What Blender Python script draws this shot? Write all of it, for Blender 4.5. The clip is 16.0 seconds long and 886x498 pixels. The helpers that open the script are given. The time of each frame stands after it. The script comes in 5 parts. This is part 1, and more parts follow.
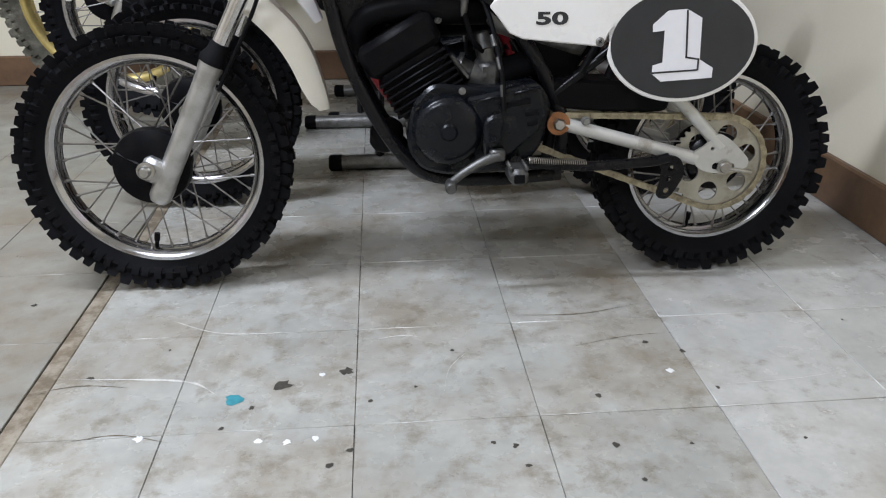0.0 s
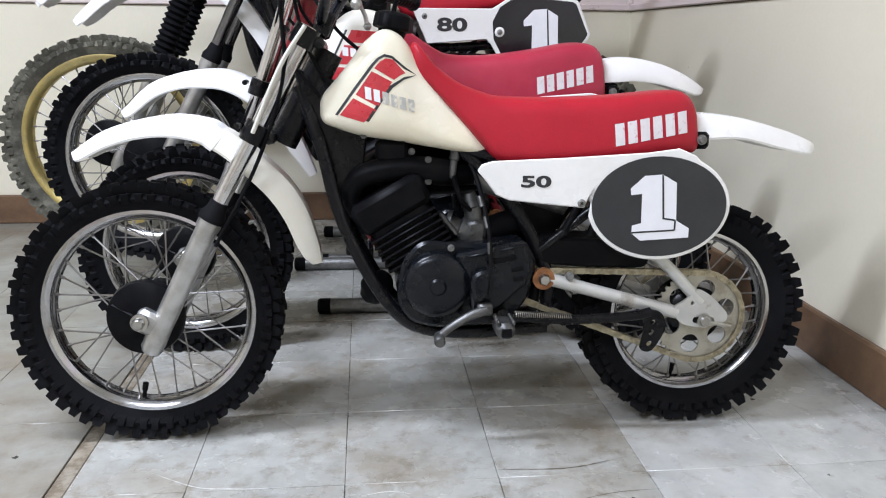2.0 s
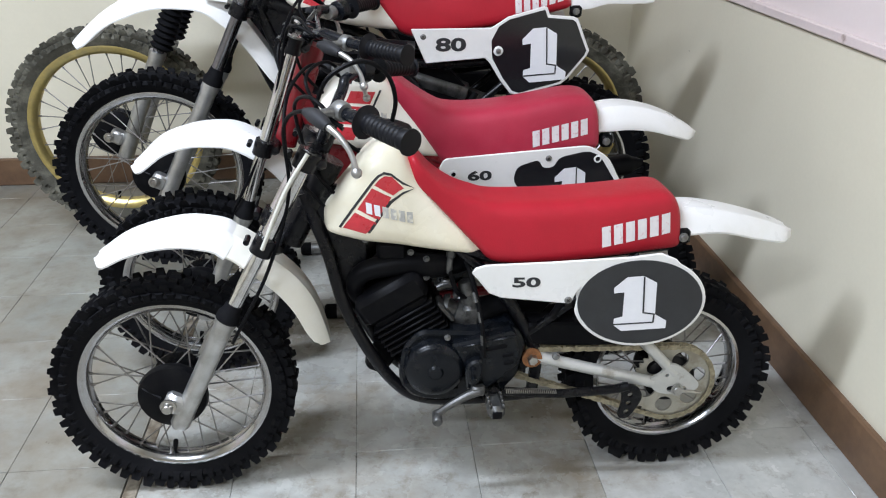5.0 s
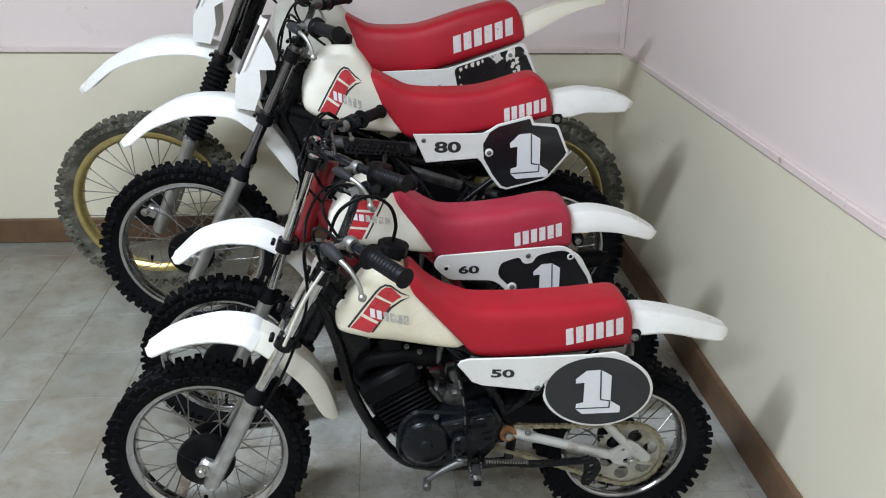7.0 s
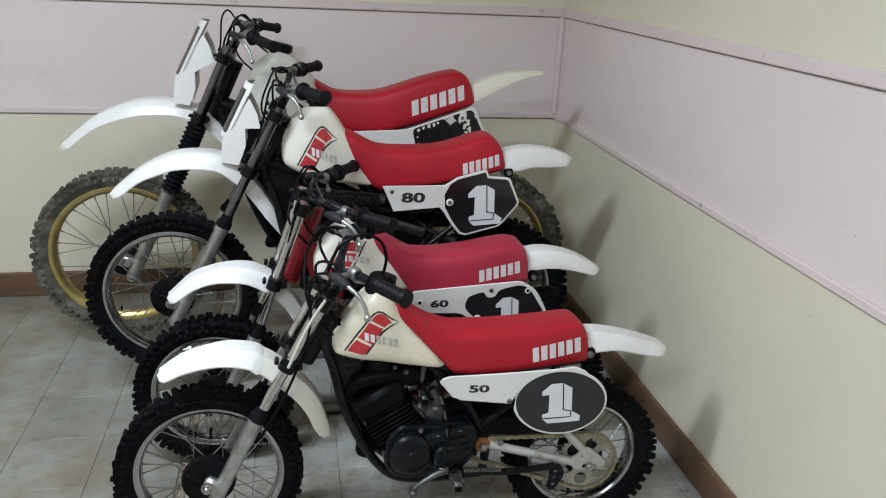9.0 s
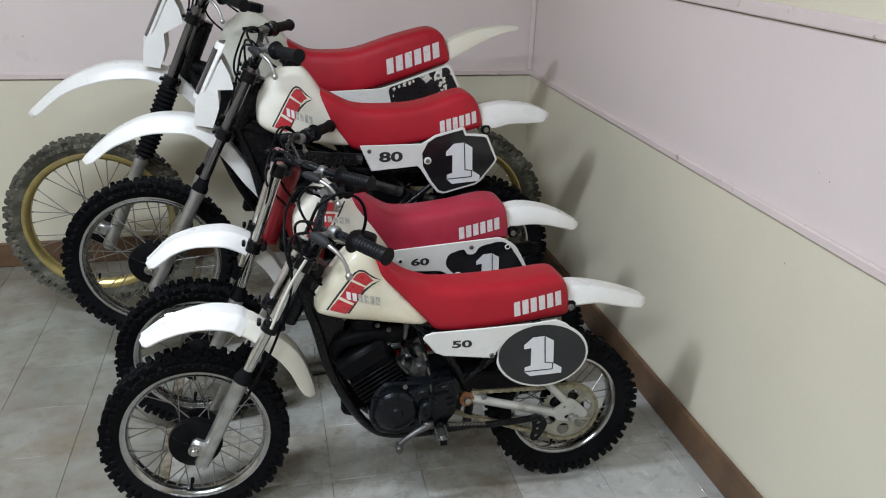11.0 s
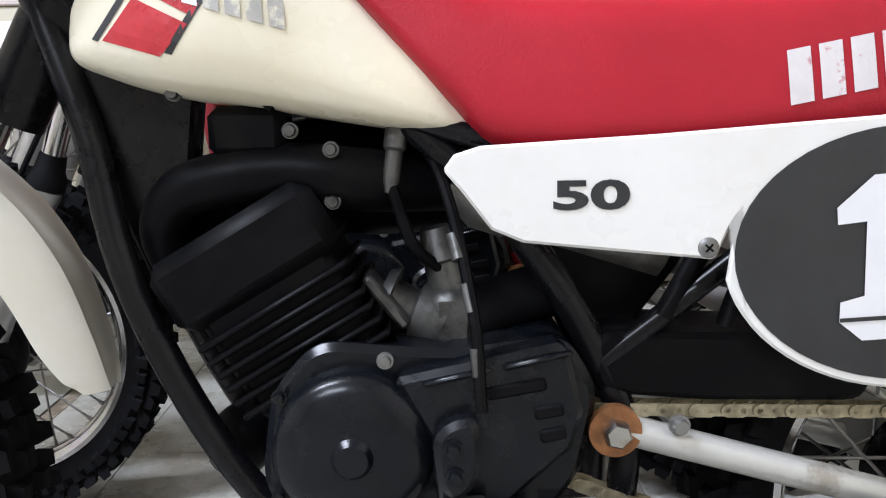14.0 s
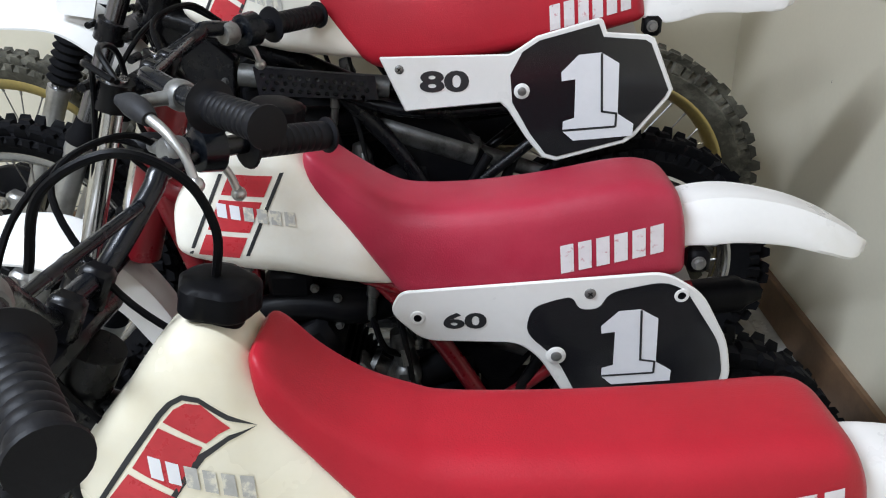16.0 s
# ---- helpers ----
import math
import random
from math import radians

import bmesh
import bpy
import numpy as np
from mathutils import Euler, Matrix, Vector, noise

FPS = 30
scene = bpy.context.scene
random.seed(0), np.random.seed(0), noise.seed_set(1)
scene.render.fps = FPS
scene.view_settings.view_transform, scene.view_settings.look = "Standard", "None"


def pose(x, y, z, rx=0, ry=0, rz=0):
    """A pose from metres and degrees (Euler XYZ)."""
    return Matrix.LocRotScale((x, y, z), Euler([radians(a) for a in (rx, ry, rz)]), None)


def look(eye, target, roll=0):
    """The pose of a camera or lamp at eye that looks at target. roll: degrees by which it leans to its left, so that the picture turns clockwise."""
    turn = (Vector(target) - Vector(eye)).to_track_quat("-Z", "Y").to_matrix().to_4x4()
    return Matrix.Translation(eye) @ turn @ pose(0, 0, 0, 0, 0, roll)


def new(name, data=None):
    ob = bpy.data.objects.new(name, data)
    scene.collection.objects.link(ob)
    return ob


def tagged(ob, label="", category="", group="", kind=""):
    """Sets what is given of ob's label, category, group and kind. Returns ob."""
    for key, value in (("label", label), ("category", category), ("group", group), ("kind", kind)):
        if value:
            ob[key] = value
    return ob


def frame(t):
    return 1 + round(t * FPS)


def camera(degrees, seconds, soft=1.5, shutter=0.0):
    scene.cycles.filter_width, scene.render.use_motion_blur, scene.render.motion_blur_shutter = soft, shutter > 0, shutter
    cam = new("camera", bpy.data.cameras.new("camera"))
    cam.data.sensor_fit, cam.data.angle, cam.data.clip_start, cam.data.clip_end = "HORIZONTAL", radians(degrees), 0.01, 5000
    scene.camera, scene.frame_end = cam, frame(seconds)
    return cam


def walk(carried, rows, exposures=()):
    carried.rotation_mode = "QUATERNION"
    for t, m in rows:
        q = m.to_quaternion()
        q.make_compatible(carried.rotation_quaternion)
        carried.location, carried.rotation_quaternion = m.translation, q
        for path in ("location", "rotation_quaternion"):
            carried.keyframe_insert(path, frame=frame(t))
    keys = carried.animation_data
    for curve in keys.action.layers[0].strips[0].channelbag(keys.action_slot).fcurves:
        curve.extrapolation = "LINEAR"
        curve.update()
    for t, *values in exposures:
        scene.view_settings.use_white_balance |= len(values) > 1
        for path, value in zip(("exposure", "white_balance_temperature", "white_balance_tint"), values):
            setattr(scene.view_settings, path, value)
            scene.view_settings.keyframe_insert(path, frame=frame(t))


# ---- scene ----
cam = camera(59.5, 16.0, soft=1.1)
PATH = [
    (0, (0.111, -0.058, 0.701), (0.255, 1.754, -0.133), -0.2),
    (0.5, (0.115, -0.063, 0.719), (0.262, 1.795, -0.006), -0.3),
    (1, (0.114, -0.06, 0.748), (0.263, 1.825, 0.096), -0.1),
    (1.5, (0.1, -0.068, 0.751), (0.278, 1.84, 0.179), 0.2),
    (2, (0.1, -0.072, 0.757), (0.295, 1.847, 0.23), 0.6),
    (2.5, (0.104, -0.07, 0.771), (0.325, 1.851, 0.26), 0.9),
    (3, (0.09, -0.058, 0.795), (0.314, 1.871, 0.313), 1.5),
    (3.5, (0.091, -0.031, 0.824), (0.312, 1.889, 0.31), 1.6),
    (4, (0.111, -0.004, 0.941), (0.321, 1.867, 0.265), 1.2),
    (4.2, (0.112, 0.007, 0.995), (0.305, 1.859, 0.266), 0.6),
    (6.3, (0.136, -0.065, 1.515), (0.285, 1.65, 0.497), 0.7),
    (6.5, (0.145, -0.077, 1.521), (0.27, 1.655, 0.53), 0.7),
    (7, (0.131, -0.21, 1.541), (0.287, 1.592, 0.687), 1.1),
    (7.5, (0.024, -0.324, 1.552), (0.319, 1.5, 0.787), 2.1),
    (8, (-0.032, -0.408, 1.565), (0.307, 1.445, 0.893), 2.5),
    (8.5, (-0.062, -0.464, 1.572), (0.292, 1.382, 0.889), 2.8),
    (11, (-0.069, -0.479, 1.558), (0.351, 1.314, 0.778), 1.9),
    (11.5, (0.035, -0.29, 1.493), (0.35, 1.428, 0.518), 0.3),
    (12, (0.147, -0.038, 1.361), (0.445, 1.642, 0.319), -0.1),
    (12.5, (0.19, 0.292, 1.111), (0.476, 1.987, 0.088), -1.0),
    (13, (0.274, 0.53, 0.749), (0.395, 2.292, -0.191), -2.0),
    (13.5, (0.319, 0.677, 0.53), (0.287, 2.59, -0.051), -2.8),
    (14, (0.287, 0.735, 0.579), (0.328, 2.697, 0.191), -1.1),
    (14.5, (0.279, 0.728, 0.68), (0.317, 2.7, 0.345), 0.9),
    (15, (0.277, 0.732, 0.803), (0.29, 2.653, 0.246), 0.5),
    (15.5, (0.305, 0.74, 0.984), (0.31, 2.609, 0.272), -0.2),
    (16, (0.367, 0.812, 1.107), (0.319, 2.612, 0.237), -1.4),
]
EXPOSURES = [
    (0, 0, 6480, 10),
    (1, 0.27, 6350, 11),
    (2, 0.33, 6280, 11),
    (3, 0.2, 6250, 10),
    (4, 0.2, 6250, 9),
    (6.5, 0.1, 6350, 5),
    (7.5, -0.24, 6400, 4),
    (8, -0.20, 6450, 4),
    (8.5, -0.37, 6450, 4),
    (11, -0.36, 6500, 5),
    (11.5, -0.26, 6550, 5),
    (12, -0.06, 6500, 8),
    (12.5, -0.15, 6600, 10),
    (13, -0.2, 6600, 12),
    (13.5, 0.72, 6350, 9),
    (14, 0.45, 6400, 11),
    (14.5, 0.02, 6500, 13),
    (15, -0.08, 6480, 13),
    (15.5, 0.18, 6350, 8),
    (16, 0.16, 6350, 6),
]
walk(cam, [(t, look(eye, target, roll)) for t, eye, target, roll in PATH], EXPOSURES)

# ---- world and light ----
world = bpy.data.worlds.new("world")
scene.world = world
world.use_nodes = True
world.node_tree.nodes["Background"].inputs[0].default_value = (0.8, 0.85, 1.0, 1)
world.node_tree.nodes["Background"].inputs[1].default_value = 0.05

ROOM = dict(x0=-3.4, x1=1.21, y0=-3.2, y1=3.205, h=2.7)
LAMPS = [(-1.05, 0.98, 72.0), (-1.05, -0.85, 62.0)]  # x, y, watts of the two ceiling strips


def area_lamp(x, y, watts):
    data = bpy.data.lights.new("ceiling_lamp", "AREA")
    data.shape, data.size, data.size_y, data.energy = "RECTANGLE", 1.22, 0.16, watts
    data.color = (0.885, 0.952, 1.118)
    ob = new("ceiling_lamp", data)
    ob.matrix_world = pose(x, y, ROOM["h"] - 0.125)


for lamp in LAMPS:
    area_lamp(*lamp)


# ---- materials ----
def material(name, color, rough=0.5, metal=0.0, amount=0.12, scale=6.0, fine=120.0, bump=0.0, other=None, stain=0.0,
             stain_scale=2.5, coat=0.0, world_space=False, rough_var=0.12, spec=0.5, edge=(0.48, 0.62), pieces=0.0, second=None):
    """A procedural surface: a coarse and a fine variation of the colour, stains of another colour, and a fine relief."""
    m = bpy.data.materials.new(name)
    m.use_nodes = True
    t = m.node_tree
    n, link = t.nodes, t.links.new
    b = n["Principled BSDF"]
    b.inputs["Metallic"].default_value = metal
    b.inputs["Specular IOR Level"].default_value = spec
    b.inputs["Coat Weight"].default_value = coat
    b.inputs["Coat Roughness"].default_value = 0.12
    if world_space:
        place = n.new("ShaderNodeNewGeometry").outputs["Position"]
    else:
        place = n.new("ShaderNodeTexCoord").outputs["Object"]

    def noise_node(s, detail=4.0, rough_=0.6):
        k = n.new("ShaderNodeTexNoise")
        k.inputs["Scale"].default_value, k.inputs["Detail"].default_value, k.inputs["Roughness"].default_value = s, detail, rough_
        link(place, k.inputs["Vector"])
        return k.outputs["Fac"]

    def ramp(fac, a, c):
        k = n.new("ShaderNodeMapRange")
        k.inputs["From Min"].default_value, k.inputs["From Max"].default_value = a, c
        link(fac, k.inputs["Value"])
        return k.outputs["Result"]

    def mix(fac, a, c):
        k = n.new("ShaderNodeMix")
        k.data_type = "RGBA"
        for value, socket in ((fac, k.inputs[0]), (a, k.inputs[6]), (c, k.inputs[7])):
            if isinstance(value, (tuple, float, int)):
                socket.default_value = value
            else:
                link(value, socket)
        return k.outputs[2]

    dark = (*[c * (1 - amount) for c in color], 1)
    light = (*[min(1.0, c * (1 + amount)) for c in color], 1)
    col = mix(ramp(noise_node(scale), 0.3, 0.7), dark, light)
    k = n.new("ShaderNodeMix")
    k.data_type, k.blend_type = "RGBA", "MULTIPLY"
    k.inputs[0].default_value = 1.0
    link(col, k.inputs[6])
    link(mix(ramp(noise_node(fine, 2.0), 0.3, 0.7), (1 - amount * 0.6,) * 3 + (1,), (1, 1, 1, 1)), k.inputs[7])
    col = k.outputs[2]
    if pieces:
        info = n.new("ShaderNodeObjectInfo")
        k = n.new("ShaderNodeMix")
        k.data_type, k.blend_type = "RGBA", "MULTIPLY"
        k.inputs[0].default_value = 1.0
        link(col, k.inputs[6])
        link(mix(info.outputs["Random"], (1 - pieces, 1 - pieces, 1 - pieces * 1.1, 1), (1, 1, 1, 1)), k.inputs[7])
        col = k.outputs[2]
    if other is not None:
        mask = ramp(noise_node(stain_scale, 9.0, 0.68), *edge)
        f = n.new("ShaderNodeMath")
        f.operation, f.use_clamp = "MULTIPLY", True
        link(mask, f.inputs[0])
        f.inputs[1].default_value = stain
        col = mix(f.outputs[0], col, (*other, 1))
    if second is not None:
        tone, much, size, low, high = second
        f = n.new("ShaderNodeMath")
        f.operation, f.use_clamp = "MULTIPLY", True
        link(ramp(noise_node(size, 12.0, 0.72), low, high), f.inputs[0])
        f.inputs[1].default_value = much
        col = mix(f.outputs[0], col, (*tone, 1))
    link(col, b.inputs["Base Color"])
    r = n.new("ShaderNodeMapRange")
    r.inputs["To Min"].default_value, r.inputs["To Max"].default_value = max(0.02, rough - rough_var), min(1.0, rough + rough_var)
    link(noise_node(scale * 2.3), r.inputs["Value"])
    link(r.outputs["Result"], b.inputs["Roughness"])
    if bump:
        bn = n.new("ShaderNodeBump")
        bn.inputs["Strength"].default_value, bn.inputs["Distance"].default_value = bump, 0.002
        link(noise_node(fine), bn.inputs["Height"])
        link(bn.outputs["Normal"], b.inputs["Normal"])
    return m


M = dict(
    tile=material("vinyl_tile", (0.445, 0.445, 0.412), 0.27, spec=0.7, amount=0.16, scale=5.0, fine=60, bump=0.06, other=(0.24, 0.20, 0.145), stain=0.9,
                  stain_scale=2.4, world_space=True, edge=(0.45, 0.66), pieces=0.12, second=((0.17, 0.14, 0.095), 0.7, 17.0, 0.50, 0.68)),
    # the same stained tile in a darker and a lighter base tone
    tile_darker=material("darker_vinyl_tile", (0.31, 0.315, 0.285), 0.33, spec=0.6, amount=0.18, scale=5.0, fine=60, bump=0.06, other=(0.20, 0.17, 0.125), stain=0.9,
                      stain_scale=2.1, world_space=True, edge=(0.42, 0.64), pieces=0.14, second=((0.15, 0.125, 0.09), 0.7, 15.0, 0.50, 0.68)),
    tile_lighter=material("lighter_vinyl_tile", (0.50, 0.50, 0.475), 0.25, spec=0.7, amount=0.14, scale=5.0, fine=60, bump=0.06, other=(0.27, 0.235, 0.18), stain=0.7,
                        stain_scale=2.4, world_space=True, edge=(0.50, 0.70), pieces=0.10, second=((0.19, 0.16, 0.115), 0.6, 17.0, 0.54, 0.70)),
    seam=material("floor_seam", (0.17, 0.135, 0.09), 0.7, amount=0.3, scale=12, bump=0.2, other=(0.33, 0.30, 0.24), stain=0.7, stain_scale=24, edge=(0.45, 0.62)),
    slab=material("floor_slab", (0.16, 0.145, 0.12), 0.8, amount=0.2),
    floor_far=material("worn_floor", (0.34, 0.35, 0.32), 0.34, amount=0.12, scale=3, other=(0.26, 0.24, 0.2), stain=0.6, world_space=True),
    cream=material("cream_wall_paint", (0.78, 0.73, 0.585), 0.38, amount=0.035, scale=1.2, fine=90, bump=0.06, other=(0.66, 0.60, 0.46), stain=0.35,
                   stain_scale=1.7, edge=(0.5, 0.8)),
    pink=material("pink_wall_paint", (0.82, 0.72, 0.70), 0.32, amount=0.03, scale=1.3, fine=90, bump=0.06, other=(0.71, 0.60, 0.57), stain=0.25,
                  stain_scale=2.2, edge=(0.52, 0.8)),
    trim=material("pink_trim_paint", (0.76, 0.65, 0.63), 0.35, amount=0.05, scale=4, bump=0.05, other=(0.22, 0.14, 0.10), stain=0.7, stain_scale=14,
                  edge=(0.62, 0.72)),
    ceiling=material("ceiling_paint", (0.78, 0.77, 0.73), 0.8, amount=0.04, scale=2),
    brown=material("brown_baseboard_wood", (0.16, 0.092, 0.05), 0.45, amount=0.22, scale=5, fine=70, bump=0.12, other=(0.09, 0.05, 0.03), stain=0.6, stain_scale=6),
    rubber=material("black_rubber", (0.006, 0.006, 0.007), 0.7, amount=0.3, scale=14, bump=0.25, spec=0.08),
    dusty=material("dusty_rubber", (0.085, 0.08, 0.062), 0.85, amount=0.3, scale=18, bump=0.25, other=(0.19, 0.18, 0.14), stain=0.8, stain_scale=16, spec=0.25),
    chrome=material("chrome", (0.68, 0.68, 0.69), 0.16, 1.0, amount=0.06, scale=20, other=(0.35, 0.32, 0.28), stain=0.35, stain_scale=25, rough_var=0.06),
    dark_chrome=material("smoky_chrome", (0.20, 0.20, 0.215), 0.2, 1.0, amount=0.1, scale=20, rough_var=0.06),
    rim=material("polished_rim", (0.48, 0.48, 0.49), 0.17, 1.0, amount=0.08, scale=22, other=(0.33, 0.31, 0.28), stain=0.4, stain_scale=18, rough_var=0.1),
    gold=material("gold_rim", (0.62, 0.50, 0.20), 0.38, 1.0, amount=0.12, scale=16, other=(0.34, 0.30, 0.2), stain=0.5, stain_scale=12),
    alloy=material("cast_alloy", (0.52, 0.52, 0.51), 0.40, 0.9, amount=0.1, scale=16, bump=0.08, other=(0.25, 0.23, 0.2), stain=0.5, stain_scale=15),
    silver=material("silver_paint", (0.58, 0.58, 0.55), 0.36, 0.35, amount=0.07, scale=14, bump=0.04, other=(0.25, 0.2, 0.14), stain=0.6, stain_scale=13, edge=(0.58, 0.66)),
    bar=material("blue_black_steel", (0.005, 0.006, 0.009), 0.25, amount=0.15, scale=20, spec=0.4),
    grip=material("worn_grip_rubber", (0.006, 0.006, 0.0075), 0.5, amount=0.25, scale=20, bump=0.2, spec=0.18),
    cover=material("grey_rubber_cover", (0.022, 0.022, 0.024), 0.6, amount=0.2, scale=18, bump=0.15, spec=0.25),
    black=material("black_frame_paint", (0.004, 0.004, 0.005), 0.28, amount=0.2, scale=12, spec=0.22, other=(0.012, 0.011, 0.01), stain=0.4, stain_scale=16),
    case=material("black_engine_paint", (0.004, 0.0052, 0.0075), 0.25, amount=0.2, scale=14, bump=0.05, spec=0.27, other=(0.014, 0.014, 0.014), stain=0.4, stain_scale=18),
    matt=material("matt_black_plastic", (0.004, 0.004, 0.0048), 0.42, amount=0.2, scale=16, bump=0.1, spec=0.07, other=(0.010, 0.0095, 0.009), stain=0.5, stain_scale=22),
    white=material("white_plastic", (0.80, 0.79, 0.76), 0.30, amount=0.025, scale=5, bump=0.03, other=(0.62, 0.58, 0.47), stain=0.3, stain_scale=7, edge=(0.52, 0.75)),
    aged=material("yellowed_white_plastic", (0.80, 0.77, 0.68), 0.36, amount=0.03, scale=5, bump=0.03, other=(0.66, 0.56, 0.36), stain=0.55, stain_scale=5, edge=(0.45, 0.75)),
    offwhite=material("off_white_plastic", (0.77, 0.745, 0.655), 0.34, amount=0.03, scale=5, bump=0.03, other=(0.66, 0.58, 0.42), stain=0.45, stain_scale=6, edge=(0.48, 0.75)),
    tank=material("aged_cream_tank", (0.80, 0.75, 0.60), 0.25, amount=0.03, scale=4, bump=0.02, other=(0.72, 0.60, 0.35), stain=0.5, stain_scale=5, edge=(0.45, 0.8)),
    greytank=material("translucent_grey_tank", (0.58, 0.57, 0.50), 0.4, amount=0.06, scale=5, other=(0.45, 0.42, 0.33), stain=0.5, stain_scale=6),
    red=material("red_vinyl", (0.42, 0.012, 0.026), 0.44, amount=0.08, scale=7, fine=420, bump=0.22, spec=0.32, other=(0.33, 0.010, 0.02), stain=0.4, stain_scale=6),
    faded=material("faded_red_vinyl", (0.38, 0.022, 0.05), 0.40, amount=0.08, scale=7, fine=420, bump=0.22, spec=0.4, other=(0.43, 0.045, 0.075), stain=0.4, stain_scale=6),
    redpaint=material("red_frame_paint", (0.17, 0.006, 0.011), 0.30, amount=0.12, scale=12),
    decal_red=material("red_decal", (0.50, 0.035, 0.045), 0.3, amount=0.08, scale=30, other=(0.66, 0.45, 0.4), stain=0.5, stain_scale=40, edge=(0.66, 0.7)),
    decal_black=material("black_decal", (0.025, 0.026, 0.028), 0.42, amount=0.15, scale=20),
    worn_black=material("worn_black_decal", (0.012, 0.012, 0.014), 0.30, amount=0.15, scale=20, other=(0.66, 0.64, 0.6), stain=1.0, stain_scale=9, edge=(0.56, 0.575)),
    gloss_black=material("glossy_black_decal", (0.012, 0.012, 0.014), 0.16, amount=0.1, scale=20, rough_var=0.05),
    decal_white=material("white_decal", (0.78, 0.78, 0.80), 0.42, amount=0.03, scale=20),
    print_white=material("worn_white_print", (0.70, 0.66, 0.66), 0.5, amount=0.05, scale=30, other=(0.5, 0.16, 0.18), stain=0.8, stain_scale=90, edge=(0.58, 0.66)),
    print_grey=material("grey_outline_print", (0.46, 0.45, 0.42), 0.45, amount=0.1, scale=60, other=(0.78, 0.74, 0.6), stain=0.8, stain_scale=80, edge=(0.5, 0.6)),
    chain=material("brassy_chain", (0.44, 0.39, 0.27), 0.40, 0.7, amount=0.25, scale=60, other=(0.10, 0.08, 0.05), stain=0.45, stain_scale=50),
    sprocket=material("cream_sprocket", (0.45, 0.43, 0.36), 0.42, 0.6, amount=0.08, scale=20, other=(0.22, 0.18, 0.12), stain=0.5, stain_scale=22),
    spoke=material("dull_spoke_steel", (0.30, 0.29, 0.28), 0.35, 1.0, amount=0.15, scale=40),
    rust=material("rusty_steel", (0.30, 0.13, 0.05), 0.6, 0.4, amount=0.3, scale=60, bump=0.15),
    steel=material("zinc_steel", (0.50, 0.49, 0.46), 0.34, 1.0, amount=0.15, scale=40, other=(0.25, 0.2, 0.14), stain=0.5, stain_scale=40),
    dull=material("dull_grey_alloy", (0.26, 0.26, 0.25), 0.45, 0.7, amount=0.15, scale=30, other=(0.1, 0.09, 0.08), stain=0.6, stain_scale=25),
    dirt=material("dark_dried_dirt", (0.05, 0.045, 0.035), 0.9, amount=0.3, scale=50),
    carb=material("greasy_carburettor_metal", (0.13, 0.13, 0.125), 0.42, 0.7, amount=0.2, scale=40, other=(0.03, 0.028, 0.025), stain=0.8, stain_scale=30),
    scuff=material("pale_scuff", (0.60, 0.59, 0.55), 0.5, amount=0.15, scale=60),
    scratch=material("dark_scratch", (0.13, 0.105, 0.07), 0.7, amount=0.3, scale=60),
    teal=material("teal_paint_spot", (0.04, 0.25, 0.30), 0.5, amount=0.2, scale=90),
    chip=material("white_paint_chip", (0.72, 0.73, 0.71), 0.6, amount=0.05, scale=60),
)
lamp_glow = bpy.data.materials.new("lamp_diffuser")
lamp_glow.use_nodes = True
lamp_glow.node_tree.nodes["Principled BSDF"].inputs["Emission Color"].default_value = (1, 0.98, 0.92, 1)
lamp_glow.node_tree.nodes["Principled BSDF"].inputs["Emission Strength"].default_value = 3.0


# ---- mesh helpers ----
def smooth_line(pts, steps=6):
    """A Catmull-Rom curve through points of any dimension."""
    p = [np.array(q, float) for q in pts]
    p = [2 * p[0] - p[1], *p, 2 * p[-1] - p[-2]]
    out = []
    for i in range(1, len(p) - 2):
        for k in range(steps):
            t = k / steps
            out.append(0.5 * (2 * p[i] + (p[i + 1] - p[i - 1]) * t + (2 * p[i - 1] - 5 * p[i] + 4 * p[i + 1] - p[i + 2]) * t**2
                              + (3 * p[i] - p[i - 1] - 3 * p[i + 1] + p[i + 2]) * t**3))
    out.append(p[-2])
    return out


def grid_mesh(bm, rows, closed=True, caps=True):
    """Joins rows of equally many points into a skin."""
    vs = [[bm.verts.new(tuple(q)) for q in row] for row in rows]
    n = len(vs[0])
    for a, b in zip(vs, vs[1:]):
        for j in range(n if closed else n - 1):
            k = (j + 1) % n
            bm.faces.new((a[j], a[k], b[k], b[j]))
    if caps and closed:
        bm.faces.new(vs[0][::-1])
        bm.faces.new(vs[-1])
    return vs


def tube(pts, radius, seg=10, steps=5, bm=None, smooth=True):
    """A round bar along a smooth line; radius: one, or one for each point."""
    bm = bm or bmesh.new()
    rad = radius if isinstance(radius, (list, tuple)) else [radius] * len(pts)
    path = [np.array([*q, r], float) for q, r in zip(pts, rad)]
    line = smooth_line(path, steps) if smooth and len(pts) > 2 else path
    rows, up = [], None
    for i, q in enumerate(line):
        d = Vector((line[min(i + 1, len(line) - 1)] - line[max(i - 1, 0)])[:3]).normalized()
        if up is None:
            up = d.orthogonal().normalized()
        up = (up - d * up.dot(d)).normalized()
        side = d.cross(up)
        rows.append([Vector(q[:3]) + float(q[3]) * (math.cos(a) * up + math.sin(a) * side) for a in map(float, np.linspace(0, 2 * math.pi, seg, endpoint=False))])
    grid_mesh(bm, rows)
    return bm


